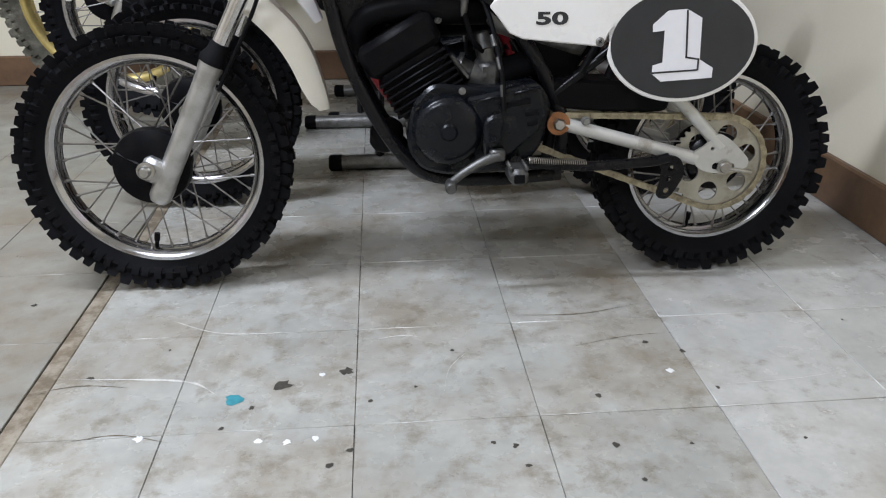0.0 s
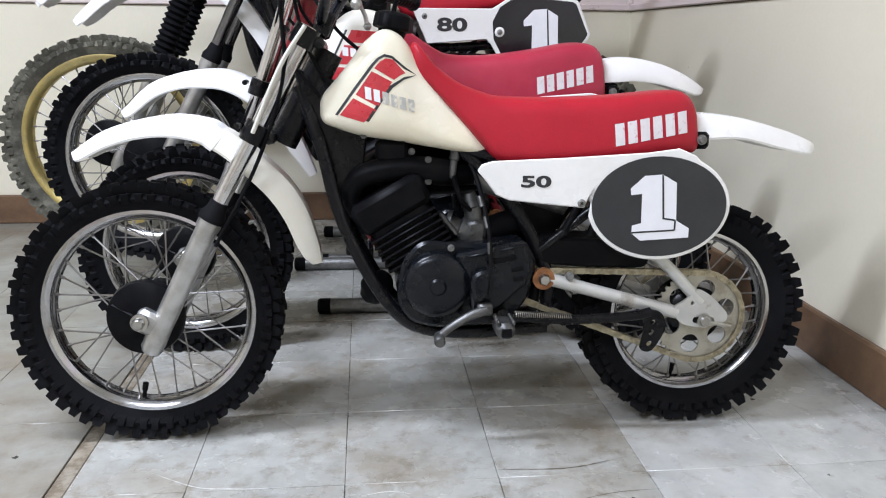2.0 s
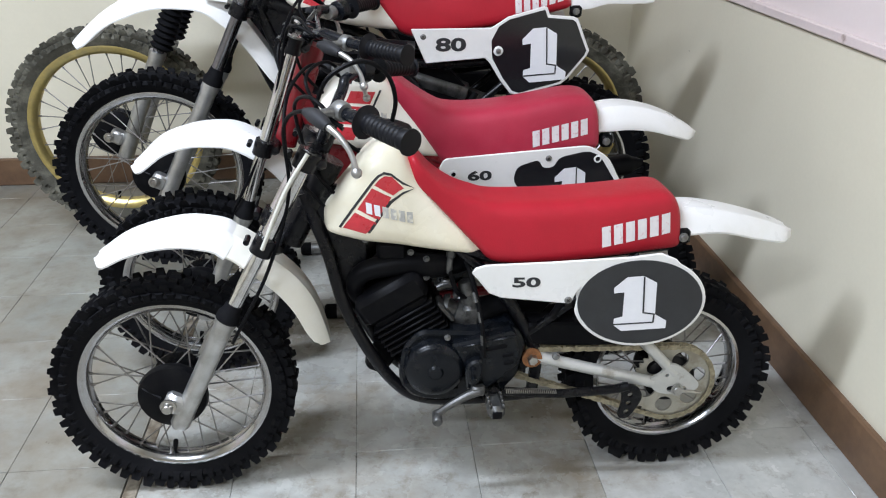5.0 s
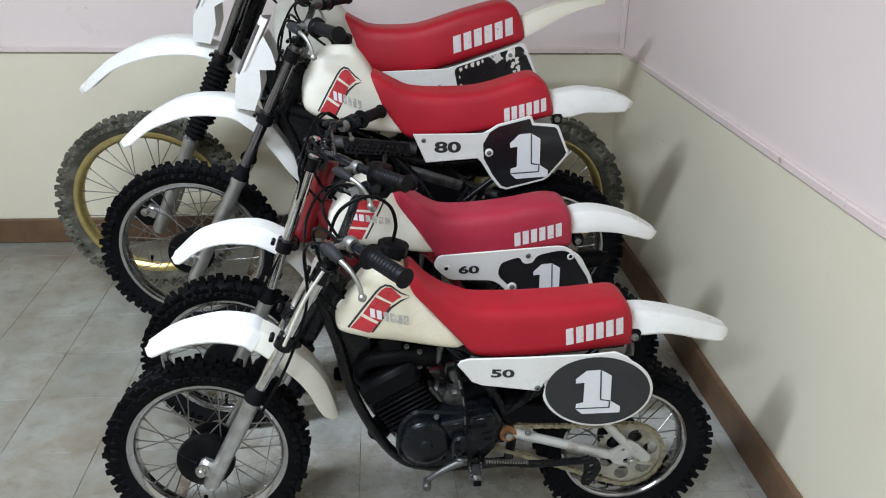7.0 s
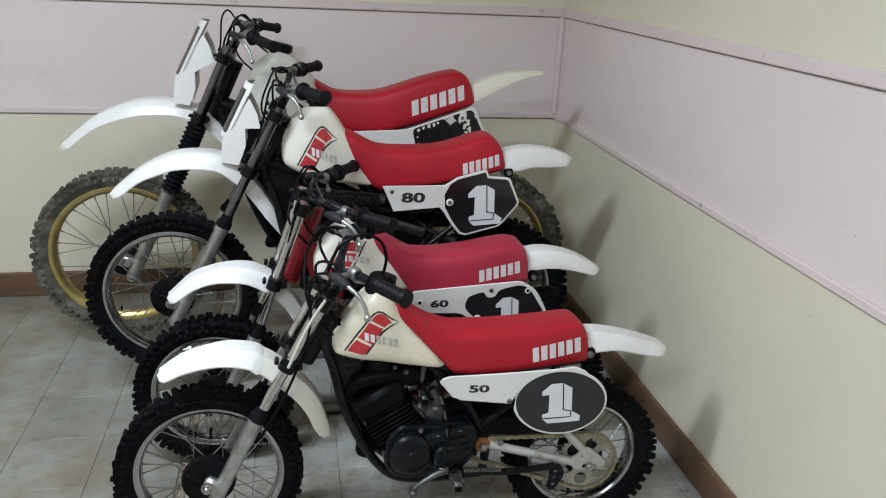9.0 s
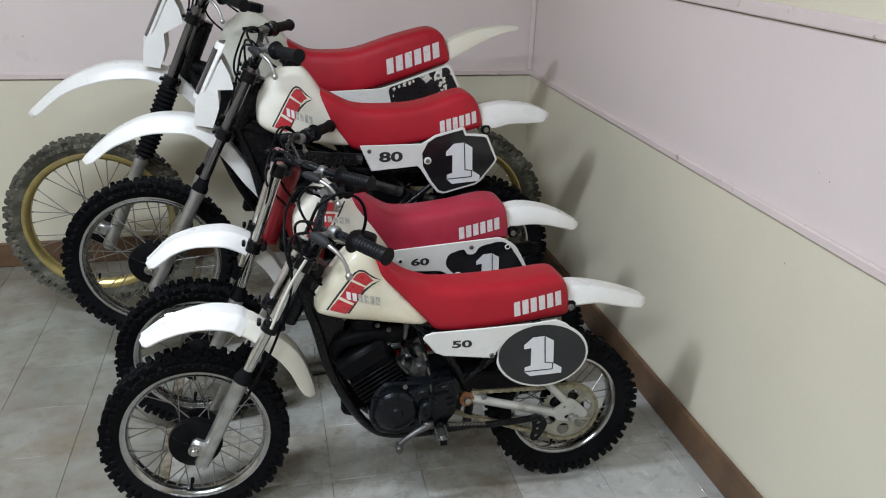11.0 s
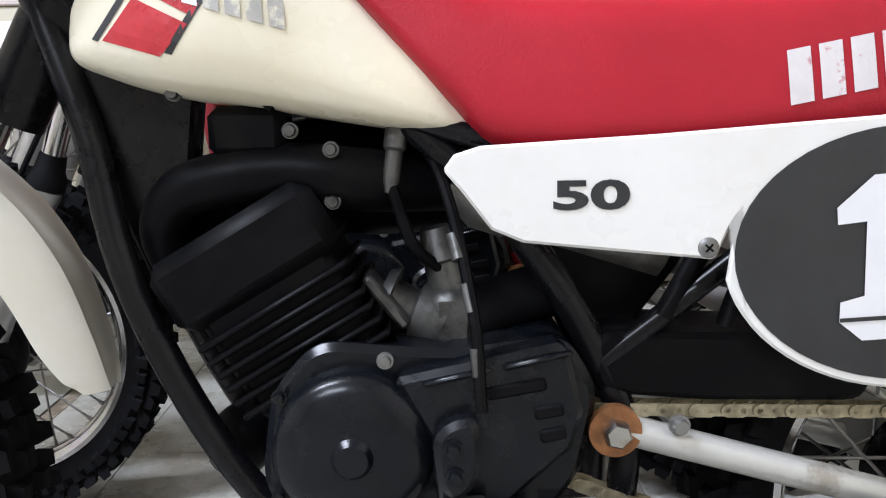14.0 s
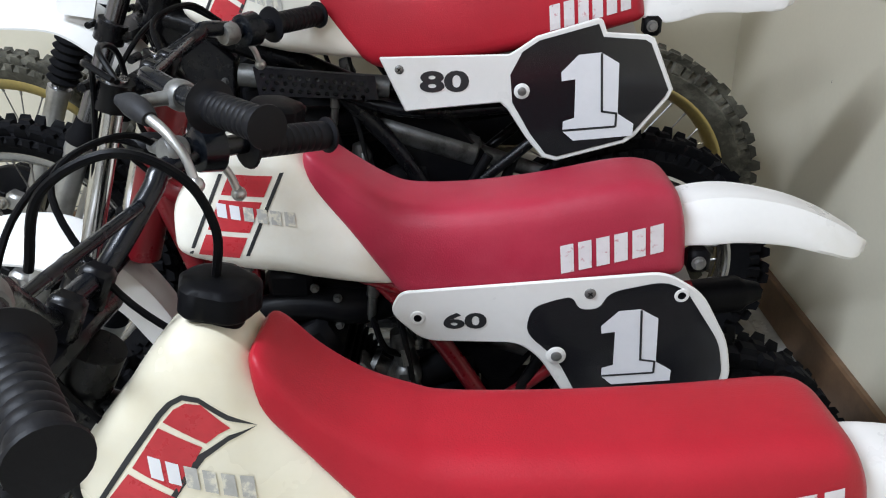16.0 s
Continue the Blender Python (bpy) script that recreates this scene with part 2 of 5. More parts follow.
def lathe(profile, seg=48, closed=True, bm=None, at=(0, 0, 0)):
    """Turns a profile of (radius, y) about the y axis."""
    bm = bm or bmesh.new()
    o = Vector(at)
    rows = [[o + Vector((r * math.cos(a), y, r * math.sin(a))) for r, y in profile] for a in map(float, np.linspace(0, 2 * math.pi, seg, endpoint=False))]
    rows.append(rows[0])
    vs = [[bm.verts.new(q) for q in row] for row in rows[:-1]]
    n = len(profile)
    for i in range(seg):
        a, b = vs[i], vs[(i + 1) % seg]
        for j in range(n if closed else n - 1):
            k = (j + 1) % n
            bm.faces.new((a[j], b[j], b[k], a[k]))
    if not closed:
        bm.faces.new([v[0] for v in vs])
        bm.faces.new([v[-1] for v in vs][::-1])
    bmesh.ops.remove_doubles(bm, verts=bm.verts, dist=1e-6)
    return bm


def spindle(a, b, profile, seg=20, bm=None):
    """A turned shape along the line a to b: profile of (share of the length, radius)."""
    bm = bm or bmesh.new()
    a, b = Vector(a), Vector(b)
    d = (b - a).normalized()
    u = d.orthogonal().normalized()
    w = d.cross(u)
    rows = [[a.lerp(b, s) + r * (math.cos(t) * u + math.sin(t) * w) for t in map(float, np.linspace(0, 2 * math.pi, seg, endpoint=False))] for s, r in profile]
    grid_mesh(bm, rows)
    return bm


def block(size, m=Matrix.Identity(4), bevel=0.003, bm=None):
    """A bevelled box at a pose."""
    own = bmesh.new()
    bmesh.ops.create_cube(own, size=1.0, matrix=Matrix.Diagonal((*size, 1)))
    if bevel:
        bmesh.ops.bevel(own, geom=own.edges[:], offset=min(bevel, min(size) * 0.45), segments=1, affect="EDGES", profile=0.5)
    own.transform(m)
    if bm is None:
        return own
    join(bm, own)
    return bm


def join(bm, other):
    data = bpy.data.meshes.new("tmp")
    other.to_mesh(data)
    other.free()
    bm.from_mesh(data)
    bpy.data.meshes.remove(data)
    return bm


def outline_plate(outer, y, thick, holes=(), bevel=0.0, tilt=None):
    """A plate cut to an outline of (x, z), its near face at y, thick to the far side."""
    bm = bmesh.new()
    edges = []
    for loop in (outer, *holes):
        vs = [bm.verts.new((x, y, z)) for x, z in loop]
        edges += [bm.edges.new((a, b)) for a, b in zip(vs, vs[1:] + vs[:1])]
    bmesh.ops.triangle_fill(bm, edges=edges, use_beauty=True, use_dissolve=False)
    bmesh.ops.recalc_face_normals(bm, faces=bm.faces)
    if bm.faces and sum(f.normal.y * f.calc_area() for f in bm.faces) > 0:
        bmesh.ops.reverse_faces(bm, faces=bm.faces)
    got = bmesh.ops.extrude_face_region(bm, geom=bm.faces[:])
    back = [g for g in got["geom"] if isinstance(g, bmesh.types.BMVert)]
    bmesh.ops.translate(bm, verts=back, vec=(0, thick, 0))
    bmesh.ops.recalc_face_normals(bm, faces=bm.faces)
    if bevel:
        rimmed = [e for e in bm.edges if len(e.link_faces) == 2 and e.calc_face_angle(0) > 0.9]
        bmesh.ops.bevel(bm, geom=rimmed, offset=bevel, segments=1, affect="EDGES", profile=0.5)
    return bm


def ellipse(cx, cz, rx, rz, n=48):
    return [(cx + rx * math.cos(a), cz + rz * math.sin(a)) for a in np.linspace(0, 2 * math.pi, n, endpoint=False)]


def rounded(points, steps=5):
    """A closed outline, its corners rounded off."""
    p = [np.array(q, float) for q in points]
    out = []
    for i in range(len(p)):
        a, b, c = p[i - 1], p[i], p[(i + 1) % len(p)]
        ra = min(0.4, 0.02 / max(1e-6, np.linalg.norm(a - b)))
        rc = min(0.4, 0.02 / max(1e-6, np.linalg.norm(c - b)))
        s, e = b + (a - b) * ra, b + (c - b) * rc
        for k in range(steps + 1):
            t = k / steps
            out.append(tuple((1 - t) ** 2 * s + 2 * t * (1 - t) * b + t * t * e))
    return out


def loft(stations, power=3.2, seg=28, steps=5):
    """A body along x. Stations: x, low z, high z, half width below, half width above."""
    bm = bmesh.new()
    rows = []
    for x, lo, hi, wb, wt in smooth_line(stations, steps):
        row = []
        for a in np.linspace(0, 2 * math.pi, seg, endpoint=False):
            c, s = math.cos(a), math.sin(a)
            c, s = math.copysign(abs(c) ** (2 / power), c), math.copysign(abs(s) ** (2 / power), s)
            w = wb + (wt - wb) * (s + 1) / 2
            row.append((x, w * c, (lo + hi) / 2 + (hi - lo) / 2 * s))
        rows.append(row)
    grid_mesh(bm, rows)
    bmesh.ops.recalc_face_normals(bm, faces=bm.faces)
    return bm


def fender_mesh(path, power=3.4, thick=0.004, cols=17, steps=6):
    """A bowed mudguard. Path: x, z of its crown, half width, drop of its sides."""
    bm = bmesh.new()
    line = smooth_line(path, steps)
    top, low = [], []
    for i, (x, z, w, drop) in enumerate(line):
        d = line[min(i + 1, len(line) - 1)] - line[max(i - 1, 0)]
        d = d[:2] / np.linalg.norm(d[:2])
        nx, nz = -d[1], d[0]
        ring, under = [], []
        for j in np.linspace(-1, 1, cols):
            off = -drop * abs(j) ** power + 0.004 * math.exp(-(((abs(j) - 0.55) / 0.12) ** 2))
            ring.append((x + nx * off, w * j, z + nz * off))
            under.append((x + nx * (off - thick), w * j * 0.985, z + nz * (off - thick)))
        top.append(ring + under[::-1])
    grid_mesh(bm, top)
    bmesh.ops.recalc_face_normals(bm, faces=bm.faces)
    return bm


def part(name, bm, mat, parent, label="", flat=False):
    """Links a bmesh as one mesh object under a thing or a part."""
    data = bpy.data.meshes.new(name)
    bmesh.ops.recalc_face_normals(bm, faces=bm.faces)
    bm.to_mesh(data)
    bm.free()
    data.materials.append(mat)
    if not flat:
        data.shade_smooth()
        data.set_sharp_from_angle(angle=radians(38))
    ob = new(name, data)
    ob.parent = parent
    return tagged(ob, label)


def repeat(name, source, m, parent):
    """One more piece on the mesh of an earlier one."""
    ob = new(name, source.data)
    ob.parent = parent
    ob.matrix_basis = m
    return ob


def thing(name, label, category, m=Matrix.Identity(4), group="", kind=""):
    ob = new(name)
    ob.matrix_world = m
    ob.empty_display_size = 0.1
    return tagged(ob, label, category, group, kind)


# ---- decals laid on curved bodies ----
from mathutils.bvhtree import BVHTree


def fine_faces(loops, limit=0.012):
    bm = bmesh.new()
    for loop in loops:
        vs = [bm.verts.new((x, 0, z)) for x, z in loop]
        edges = [bm.edges.new((a, b)) for a, b in zip(vs, vs[1:] + vs[:1])]
        bmesh.ops.triangle_fill(bm, edges=edges, use_beauty=True, use_dissolve=False)
    for _ in range(3):
        long = [e for e in bm.edges if e.calc_length() > limit]
        if not long:
            break
        bmesh.ops.subdivide_edges(bm, edges=long, cuts=1)
        bmesh.ops.triangulate(bm, faces=bm.faces)
    return bm


def lay(bm, tree, lift=0.0006, fallback=-0.08):
    """Presses a flat sheet of (x, z) sideways on a body, from its left."""
    for v in bm.verts:
        hit = tree.ray_cast(Vector((v.co.x, -1.0, v.co.z)), Vector((0, 1, 0)))[0]
        v.co.y = (hit.y if hit else fallback) - lift
    for f in bm.faces:
        f.normal_update()
        if f.normal.y > 0:
            f.normal_flip()
    return bm


def decal(name, loops, mat, parent, tree=None, y=-0.1, lift=0.0006, label=""):
    bm = fine_faces(loops, 0.012 if tree else 1.0)
    if tree:
        lay(bm, tree, lift)
    else:
        for v in bm.verts:
            v.co.y = y - lift
    data = bpy.data.meshes.new(name)
    bm.normal_update()
    for f in bm.faces:
        if f.normal.y > 0:
            f.normal_flip()
    bm.to_mesh(data)
    bm.free()
    data.materials.append(mat)
    ob = new(name, data)
    ob.parent = parent
    return tagged(ob, label)


def lettering(name, text, x, z, height, stretch, mat, parent, y, label):
    """Raised characters on a flat panel that faces the left side, the lower left corner at x, z."""
    curve = bpy.data.curves.new(name, "FONT")
    curve.body, curve.size, curve.offset, curve.extrude = text, 1.0, 0.035, 0.0
    curve.resolution_u = 4
    tmp = bpy.data.objects.new(name, curve)
    scene.collection.objects.link(tmp)
    data = bpy.data.meshes.new_from_object(tmp.evaluated_get(bpy.context.evaluated_depsgraph_get()))
    bpy.data.objects.remove(tmp)
    xs = [v.co.x for v in data.vertices]
    ys = [v.co.y for v in data.vertices]
    w, h = max(xs) - min(xs), max(ys) - min(ys)
    x_low, y_low = min(xs), min(ys)
    for v in data.vertices:
        v.co = (x + (v.co.x - x_low) / w * stretch, y - 0.0008, z + (v.co.y - y_low) / h * height)
    data.materials.clear()
    data.materials.append(mat)
    ob = new(name, data)
    ob.parent = parent
    return tagged(ob, label)


def bars(x0, z0, x1, z1, height, n=6, share=0.78, lean=0.10):
    """The loops of n upright bars along a rising line."""
    out = []
    for i in range(n):
        a, b = (i + 0.5 - share / 2) / n, (i + 0.5 + share / 2) / n
        xa, xb = x0 + (x1 - x0) * a, x0 + (x1 - x0) * b
        za, zb = z0 + (z1 - z0) * a, z0 + (z1 - z0) * b
        s = lean * height
        out.append([(xa, za), (xb, zb), (xb - s, zb + height), (xa - s, za + height)])
    return out


ONE = [(0, .79), (.22, .98), (.51, 1), (.75, .88), (.78, .31), (1, .19), (1, .05), (.20, 0), (.05, .11), (.05, .23), (.20, .27), (.19, .71), (.01, .69)]
ONE_LINES = [[(.50, .99), (.53, .99), (.58, .34), (.55, .33)], [(.55, .355), (.55, .33), (.77, .30), (.77, .325)],
             [(.745, .31), (.775, .31), (.775, .16), (.745, .16)], [(.05, .135), (.05, .11), (.76, .15), (.76, .175)]]


def digit_one(parent, y, x, z, w, h, lean=0.0):
    def fit(loop):
        return [(x + u * w + lean * v * h, z + v * h) for u, v in loop]
    decal("number_one", [fit(ONE)], M["decal_white"], parent, y=y, lift=0.0012, label="white block figure one with shadow lines")
    decal("shadow_line", [fit(k) for k in ONE_LINES], M["decal_black"], parent, y=y, lift=0.0018)


# ---- parts of a motorcycle ----
def tyre_mesh(R, rim, half, knobs, height=0.0092):
    """A knobbly tyre about the y axis: carcass and knobs in one rubber moulding."""
    carc = R - height
    mid = (carc + rim) / 2
    prof = [(rim - 0.004, -half * 0.55), (rim + 0.006, -half * 0.72), (mid, -half), (carc - 0.012, -half * 0.86), (carc - 0.002, -half * 0.45),
            (carc, 0), (carc - 0.002, half * 0.45), (carc - 0.012, half * 0.86), (mid, half), (rim + 0.006, half * 0.72), (rim - 0.004, half * 0.55)]
    bm = lathe(prof, 72)
    step = 2 * math.pi / knobs
    verts, faces = [], []
    rnd = random.Random(int(R * 1000))

    def knob(a, y, tilt, w, l, low, high):
        o = len(verts)
        nx, ny = math.cos(tilt), math.sin(tilt)
        for r, k in ((low, 1.3), (high, 0.74 + 0.16 * rnd.random())):
            for u, v in ((-1, -1), (1, -1), (1, 1), (-1, 1)):
                rr, yy = r[0] - ny * v * w * k * 0.5, r[1] + nx * v * w * k * 0.5
                ang = a + u * l * k * 0.5 / R
                verts.append((rr * math.cos(ang), yy, rr * math.sin(ang)))
        faces.extend([[o + i for i in f] for f in ((0, 1, 2, 3), (7, 6, 5, 4), (0, 4, 5, 1), (1, 5, 6, 2), (2, 6, 7, 3), (3, 7, 4, 0))])

    pitch = 2 * math.pi * R / knobs
    for i in range(knobs):
        a = i * step + rnd.uniform(-0.12, 0.12) * step
        hh = height * rnd.uniform(0.6, 1.0)
        if i % 2:
            knob(a, 0, 0, half * 0.5, pitch * rnd.uniform(0.66, 0.86), (carc - 0.004, 0), (carc + hh, 0))
        for s in (-1, 1):
            if i % 2 == 0:
                knob(a, 0, 0, half * 0.42, pitch * rnd.uniform(0.66, 0.86), (carc - 0.006, s * half * 0.42), (carc + hh - 0.001, s * half * 0.46))
            out = rnd.uniform(0.05, 0.5) if i % 2 else rnd.uniform(-0.5, 0.1)
            knob(a + 0.46 * step + rnd.uniform(-.1, .1) * step, 0, -s * 0.95, half * rnd.uniform(0.44, 0.58), pitch * rnd.uniform(0.6, 0.82), (carc - 0.016, s * half * 0.80),
                 (carc + hh * out, s * half * rnd.uniform(0.94, 1.03)))
            knob(a + rnd.uniform(-.1, .1) * step, 0, -s * 1.38, half * rnd.uniform(0.36, 0.48), pitch * rnd.uniform(0.5, 0.7), (carc - 0.022, s * half * 0.90), (carc - 0.019, s * half * rnd.uniform(1.04, 1.10)))
    extra = bpy.data.meshes.new("tmp")
    extra.from_pydata(verts, [], faces)
    bm.from_mesh(extra)
    bpy.data.meshes.remove(extra)
    return bm


def wheel(bike, name, x, R, rim, half, rim_mat, tyre_mat, knobs, hub_r=0.05, hub_mat=None, spokes=32, drum=True, turn=0.0, lift=0.0):
    hub_mat = hub_mat or M["black"]
    depth = rim * 0.10
    w = half * 0.62
    prof = [(rim, -w), (rim + 0.001, -w + 0.004), (rim - 0.008, -w + 0.005), (rim - depth * 0.75, -w * 0.55), (rim - depth * 0.8, w * 0.55), (rim - 0.008, w - 0.005),
            (rim + 0.001, w - 0.004), (rim, w), (rim - 0.006, w + 0.001), (rim - depth * 0.7, w * 0.85), (rim - depth, w * 0.45), (rim - depth, -w * 0.45),
            (rim - depth * 0.7, -w * 0.85), (rim - 0.006, -w - 0.001)]
    root = part(name, lathe(prof, 72), rim_mat, bike)
    root.matrix_basis = pose(x, 0, R + lift, 0, 0, turn)
    part("tyre", tyre_mesh(R, rim, half, knobs), tyre_mat, root)
    hub = [(0.012, -0.062), (hub_r * 0.55, -0.058), (hub_r * 0.9, -0.05), (hub_r, -0.045), (hub_r, -0.028), (hub_r * 0.72, -0.022), (hub_r * 0.5, 0), (hub_r * 0.72, 0.022),
           (hub_r, 0.028), (hub_r, 0.034), (hub_r * 0.6, 0.045), (0.012, 0.055)]
    part("hub", lathe(hub, 36, closed=False), hub_mat, root)
    if drum:
        cover = lathe([(0.011, -0.070), (hub_r * 0.8, -0.066), (hub_r * 1.22, -0.056), (hub_r * 1.27, -0.044), (hub_r * 1.2, -0.03), (0.011, -0.03)], 40, closed=False)
        for k in range(3):
            a = 0.6 + k * 2.1
            tube([(hub_r * 0.35 * math.cos(a), -0.069, hub_r * 0.35 * math.sin(a)), (hub_r * 1.1 * math.cos(a), -0.058, hub_r * 1.1 * math.sin(a))], 0.0035, 6, bm=cover)
        part("brake_drum_cover", cover, M["matt"], root)
    inner = rim - depth * 0.85
    made = {}
    for i in range(spokes):
        side = -1 if i % 2 else 1
        cross = 1 if (i // 2) % 2 else -1
        key = (side, cross)
        a = 2 * math.pi * i / spokes
        m = Matrix.Rotation(a, 4, "Y")
        if key not in made:
            b = cross * 0.62
            p = (hub_r * 0.93 * math.cos(b), side * 0.034, hub_r * 0.93 * math.sin(b))
            q = (inner, side * w * 0.18, 0)
            sp = tube([p, q], 0.0017, 6)
            spindle(Vector(p).lerp(Vector(q), 0.93), q, [(0, 0.0030), (1, 0.0032)], 6, bm=sp)
            made[key] = part("spoke", sp, M["spoke"], root)
            made[key].matrix_basis = m
        else:
            repeat("spoke", made[key], m, root)
    valve = spindle((inner * math.cos(4.55), 0, inner * math.sin(4.55)), ((inner - 0.03) * math.cos(4.55), 0, (inner - 0.03) * math.sin(4.55)), [(0, 0.004), (0.45, 0.004), (0.5, 0.0055), (1, 0.0055)], 10)
    part("valve", valve, M["matt"], root)
    return root


def fork(bike, s):
    """Two legs with dust seals and clamps. s: bottom, seal, top points in the side view; half spread; radii."""
    (xb, zb), (xs, zs), (xt, zt) = s["bottom"], s["seal"], s["top"]
    for side in (-1, 1):
        y = side * s["spread"]
        low = spindle((xb, y, zb), (xs, y, zs), [(0, s["r"] * 0.8), (0.03, s["r"] * 1.02), (0.10, s["r"] * 1.05), (0.2, s["r"]), (0.93, s["r"]), (0.96, s["r"] * 1.12), (1, s["r"] * 1.1)], 24)
        # axle lug ahead of the leg
        lug = block((0.045, s["r"] * 1.7, 0.045), pose(s["axle"][0] * 0.55 + (xb + 0.35 * (xs - xb) * 0.3) * 0.45, y, s["axle"][1] - 0.004, 0, 28, 0), 0.008)
        join(low, lug)
        leg = part("fork_leg", low, s.get("leg_mat", M["alloy"]), bike)
        part("fork_tube", tube([(xs, y, zs), (xt, y, zt)], s["r"] * 0.74, 20), s.get("tube_mat", M["chrome"]), bike)
        if "boot" in s:
            (x0, z0), (x1, z1) = s["boot"]
            n = 15
            prof = []
            for k in range(n):
                prof += [(k / n, s["r"] * 1.15), ((k + 0.5) / n, s["r"] * 1.55)]
            part("fork_boot", spindle((x0, y, z0), (x1, y, z1), prof + [(1, s["r"] * 1.15)], 18), M["rubber"], bike, "ribbed black rubber fork boot")
        else:
            part("dust_seal", spindle((xs, y, zs), (xs + (xt - xs) * 0.10, y, zs + (zt - zs) * 0.10), [(0, s["r"] * 1.2), (0.3, s["r"] * 1.22), (0.55, s["r"] * 0.95), (1, s["r"] * 0.82)], 20), M["rubber"], bike)
        nut = lathe([(0.003, -0.012), (0.008, -0.012), (0.011, -0.008), (0.011, 0.0), (0.016, 0.001), (0.016, 0.006), (0.003, 0.006)], 18, closed=False)
        nut.transform(Matrix.Translation((s["axle"][0], y + side * (s["r"] + 0.004), s["axle"][1])) @ (Matrix.Identity(4) if side < 0 else Matrix.Rotation(math.pi, 4, "Z")))
        part("axle_nut", nut, M["steel"], bike)
    d = np.array([xt - xs, zt - zs])
    d = d / np.linalg.norm(d)
    ang = 90 - math.degrees(math.atan2(d[1], d[0]))
    for f in s["clamps"]:
        x, z = xs + (xt - xs) * f, zs + (zt - zs) * f
        c = block((0.05, s["spread"] * 2 + 0.02, 0.020), pose(x + 0.012, 0, z - 0.004, 0, ang, 0), 0.008)
        for side in (-1, 1):
            spindle((x - d[0] * 0.018, side * s["spread"], z - d[1] * 0.018), (x + d[0] * 0.018, side * s["spread"], z + d[1] * 0.018), [(0, s["r"] * 1.15), (1, s["r"] * 1.15)], 18, bm=c)
            tube([(x - 0.03, side * (s["spread"] - 0.012), z + 0.012), (x - 0.03, side * (s["spread"] + 0.016), z + 0.012)], 0.006, 8, bm=c)
        part("fork_clamp", c, M["black"], bike)
    x, z = xs + (xt - xs) * (s["clamps"][0] + s["clamps"][1]) / 2, zs + (zt - zs) * (s["clamps"][0] + s["clamps"][1]) / 2
    h = np.linalg.norm([xt - xs, zt - zs]) * abs(s["clamps"][1] - s["clamps"][0]) / 2
    ox, oz = 0.045 * d[1], -0.045 * d[0]
    part("steering_head", tube([(x + ox - d[0] * h, 0, z + oz - d[1] * h), (x + ox + d[0] * h, 0, z + oz + d[1] * h)], 0.027, 20), s.get("frame_mat", M["black"]), bike)


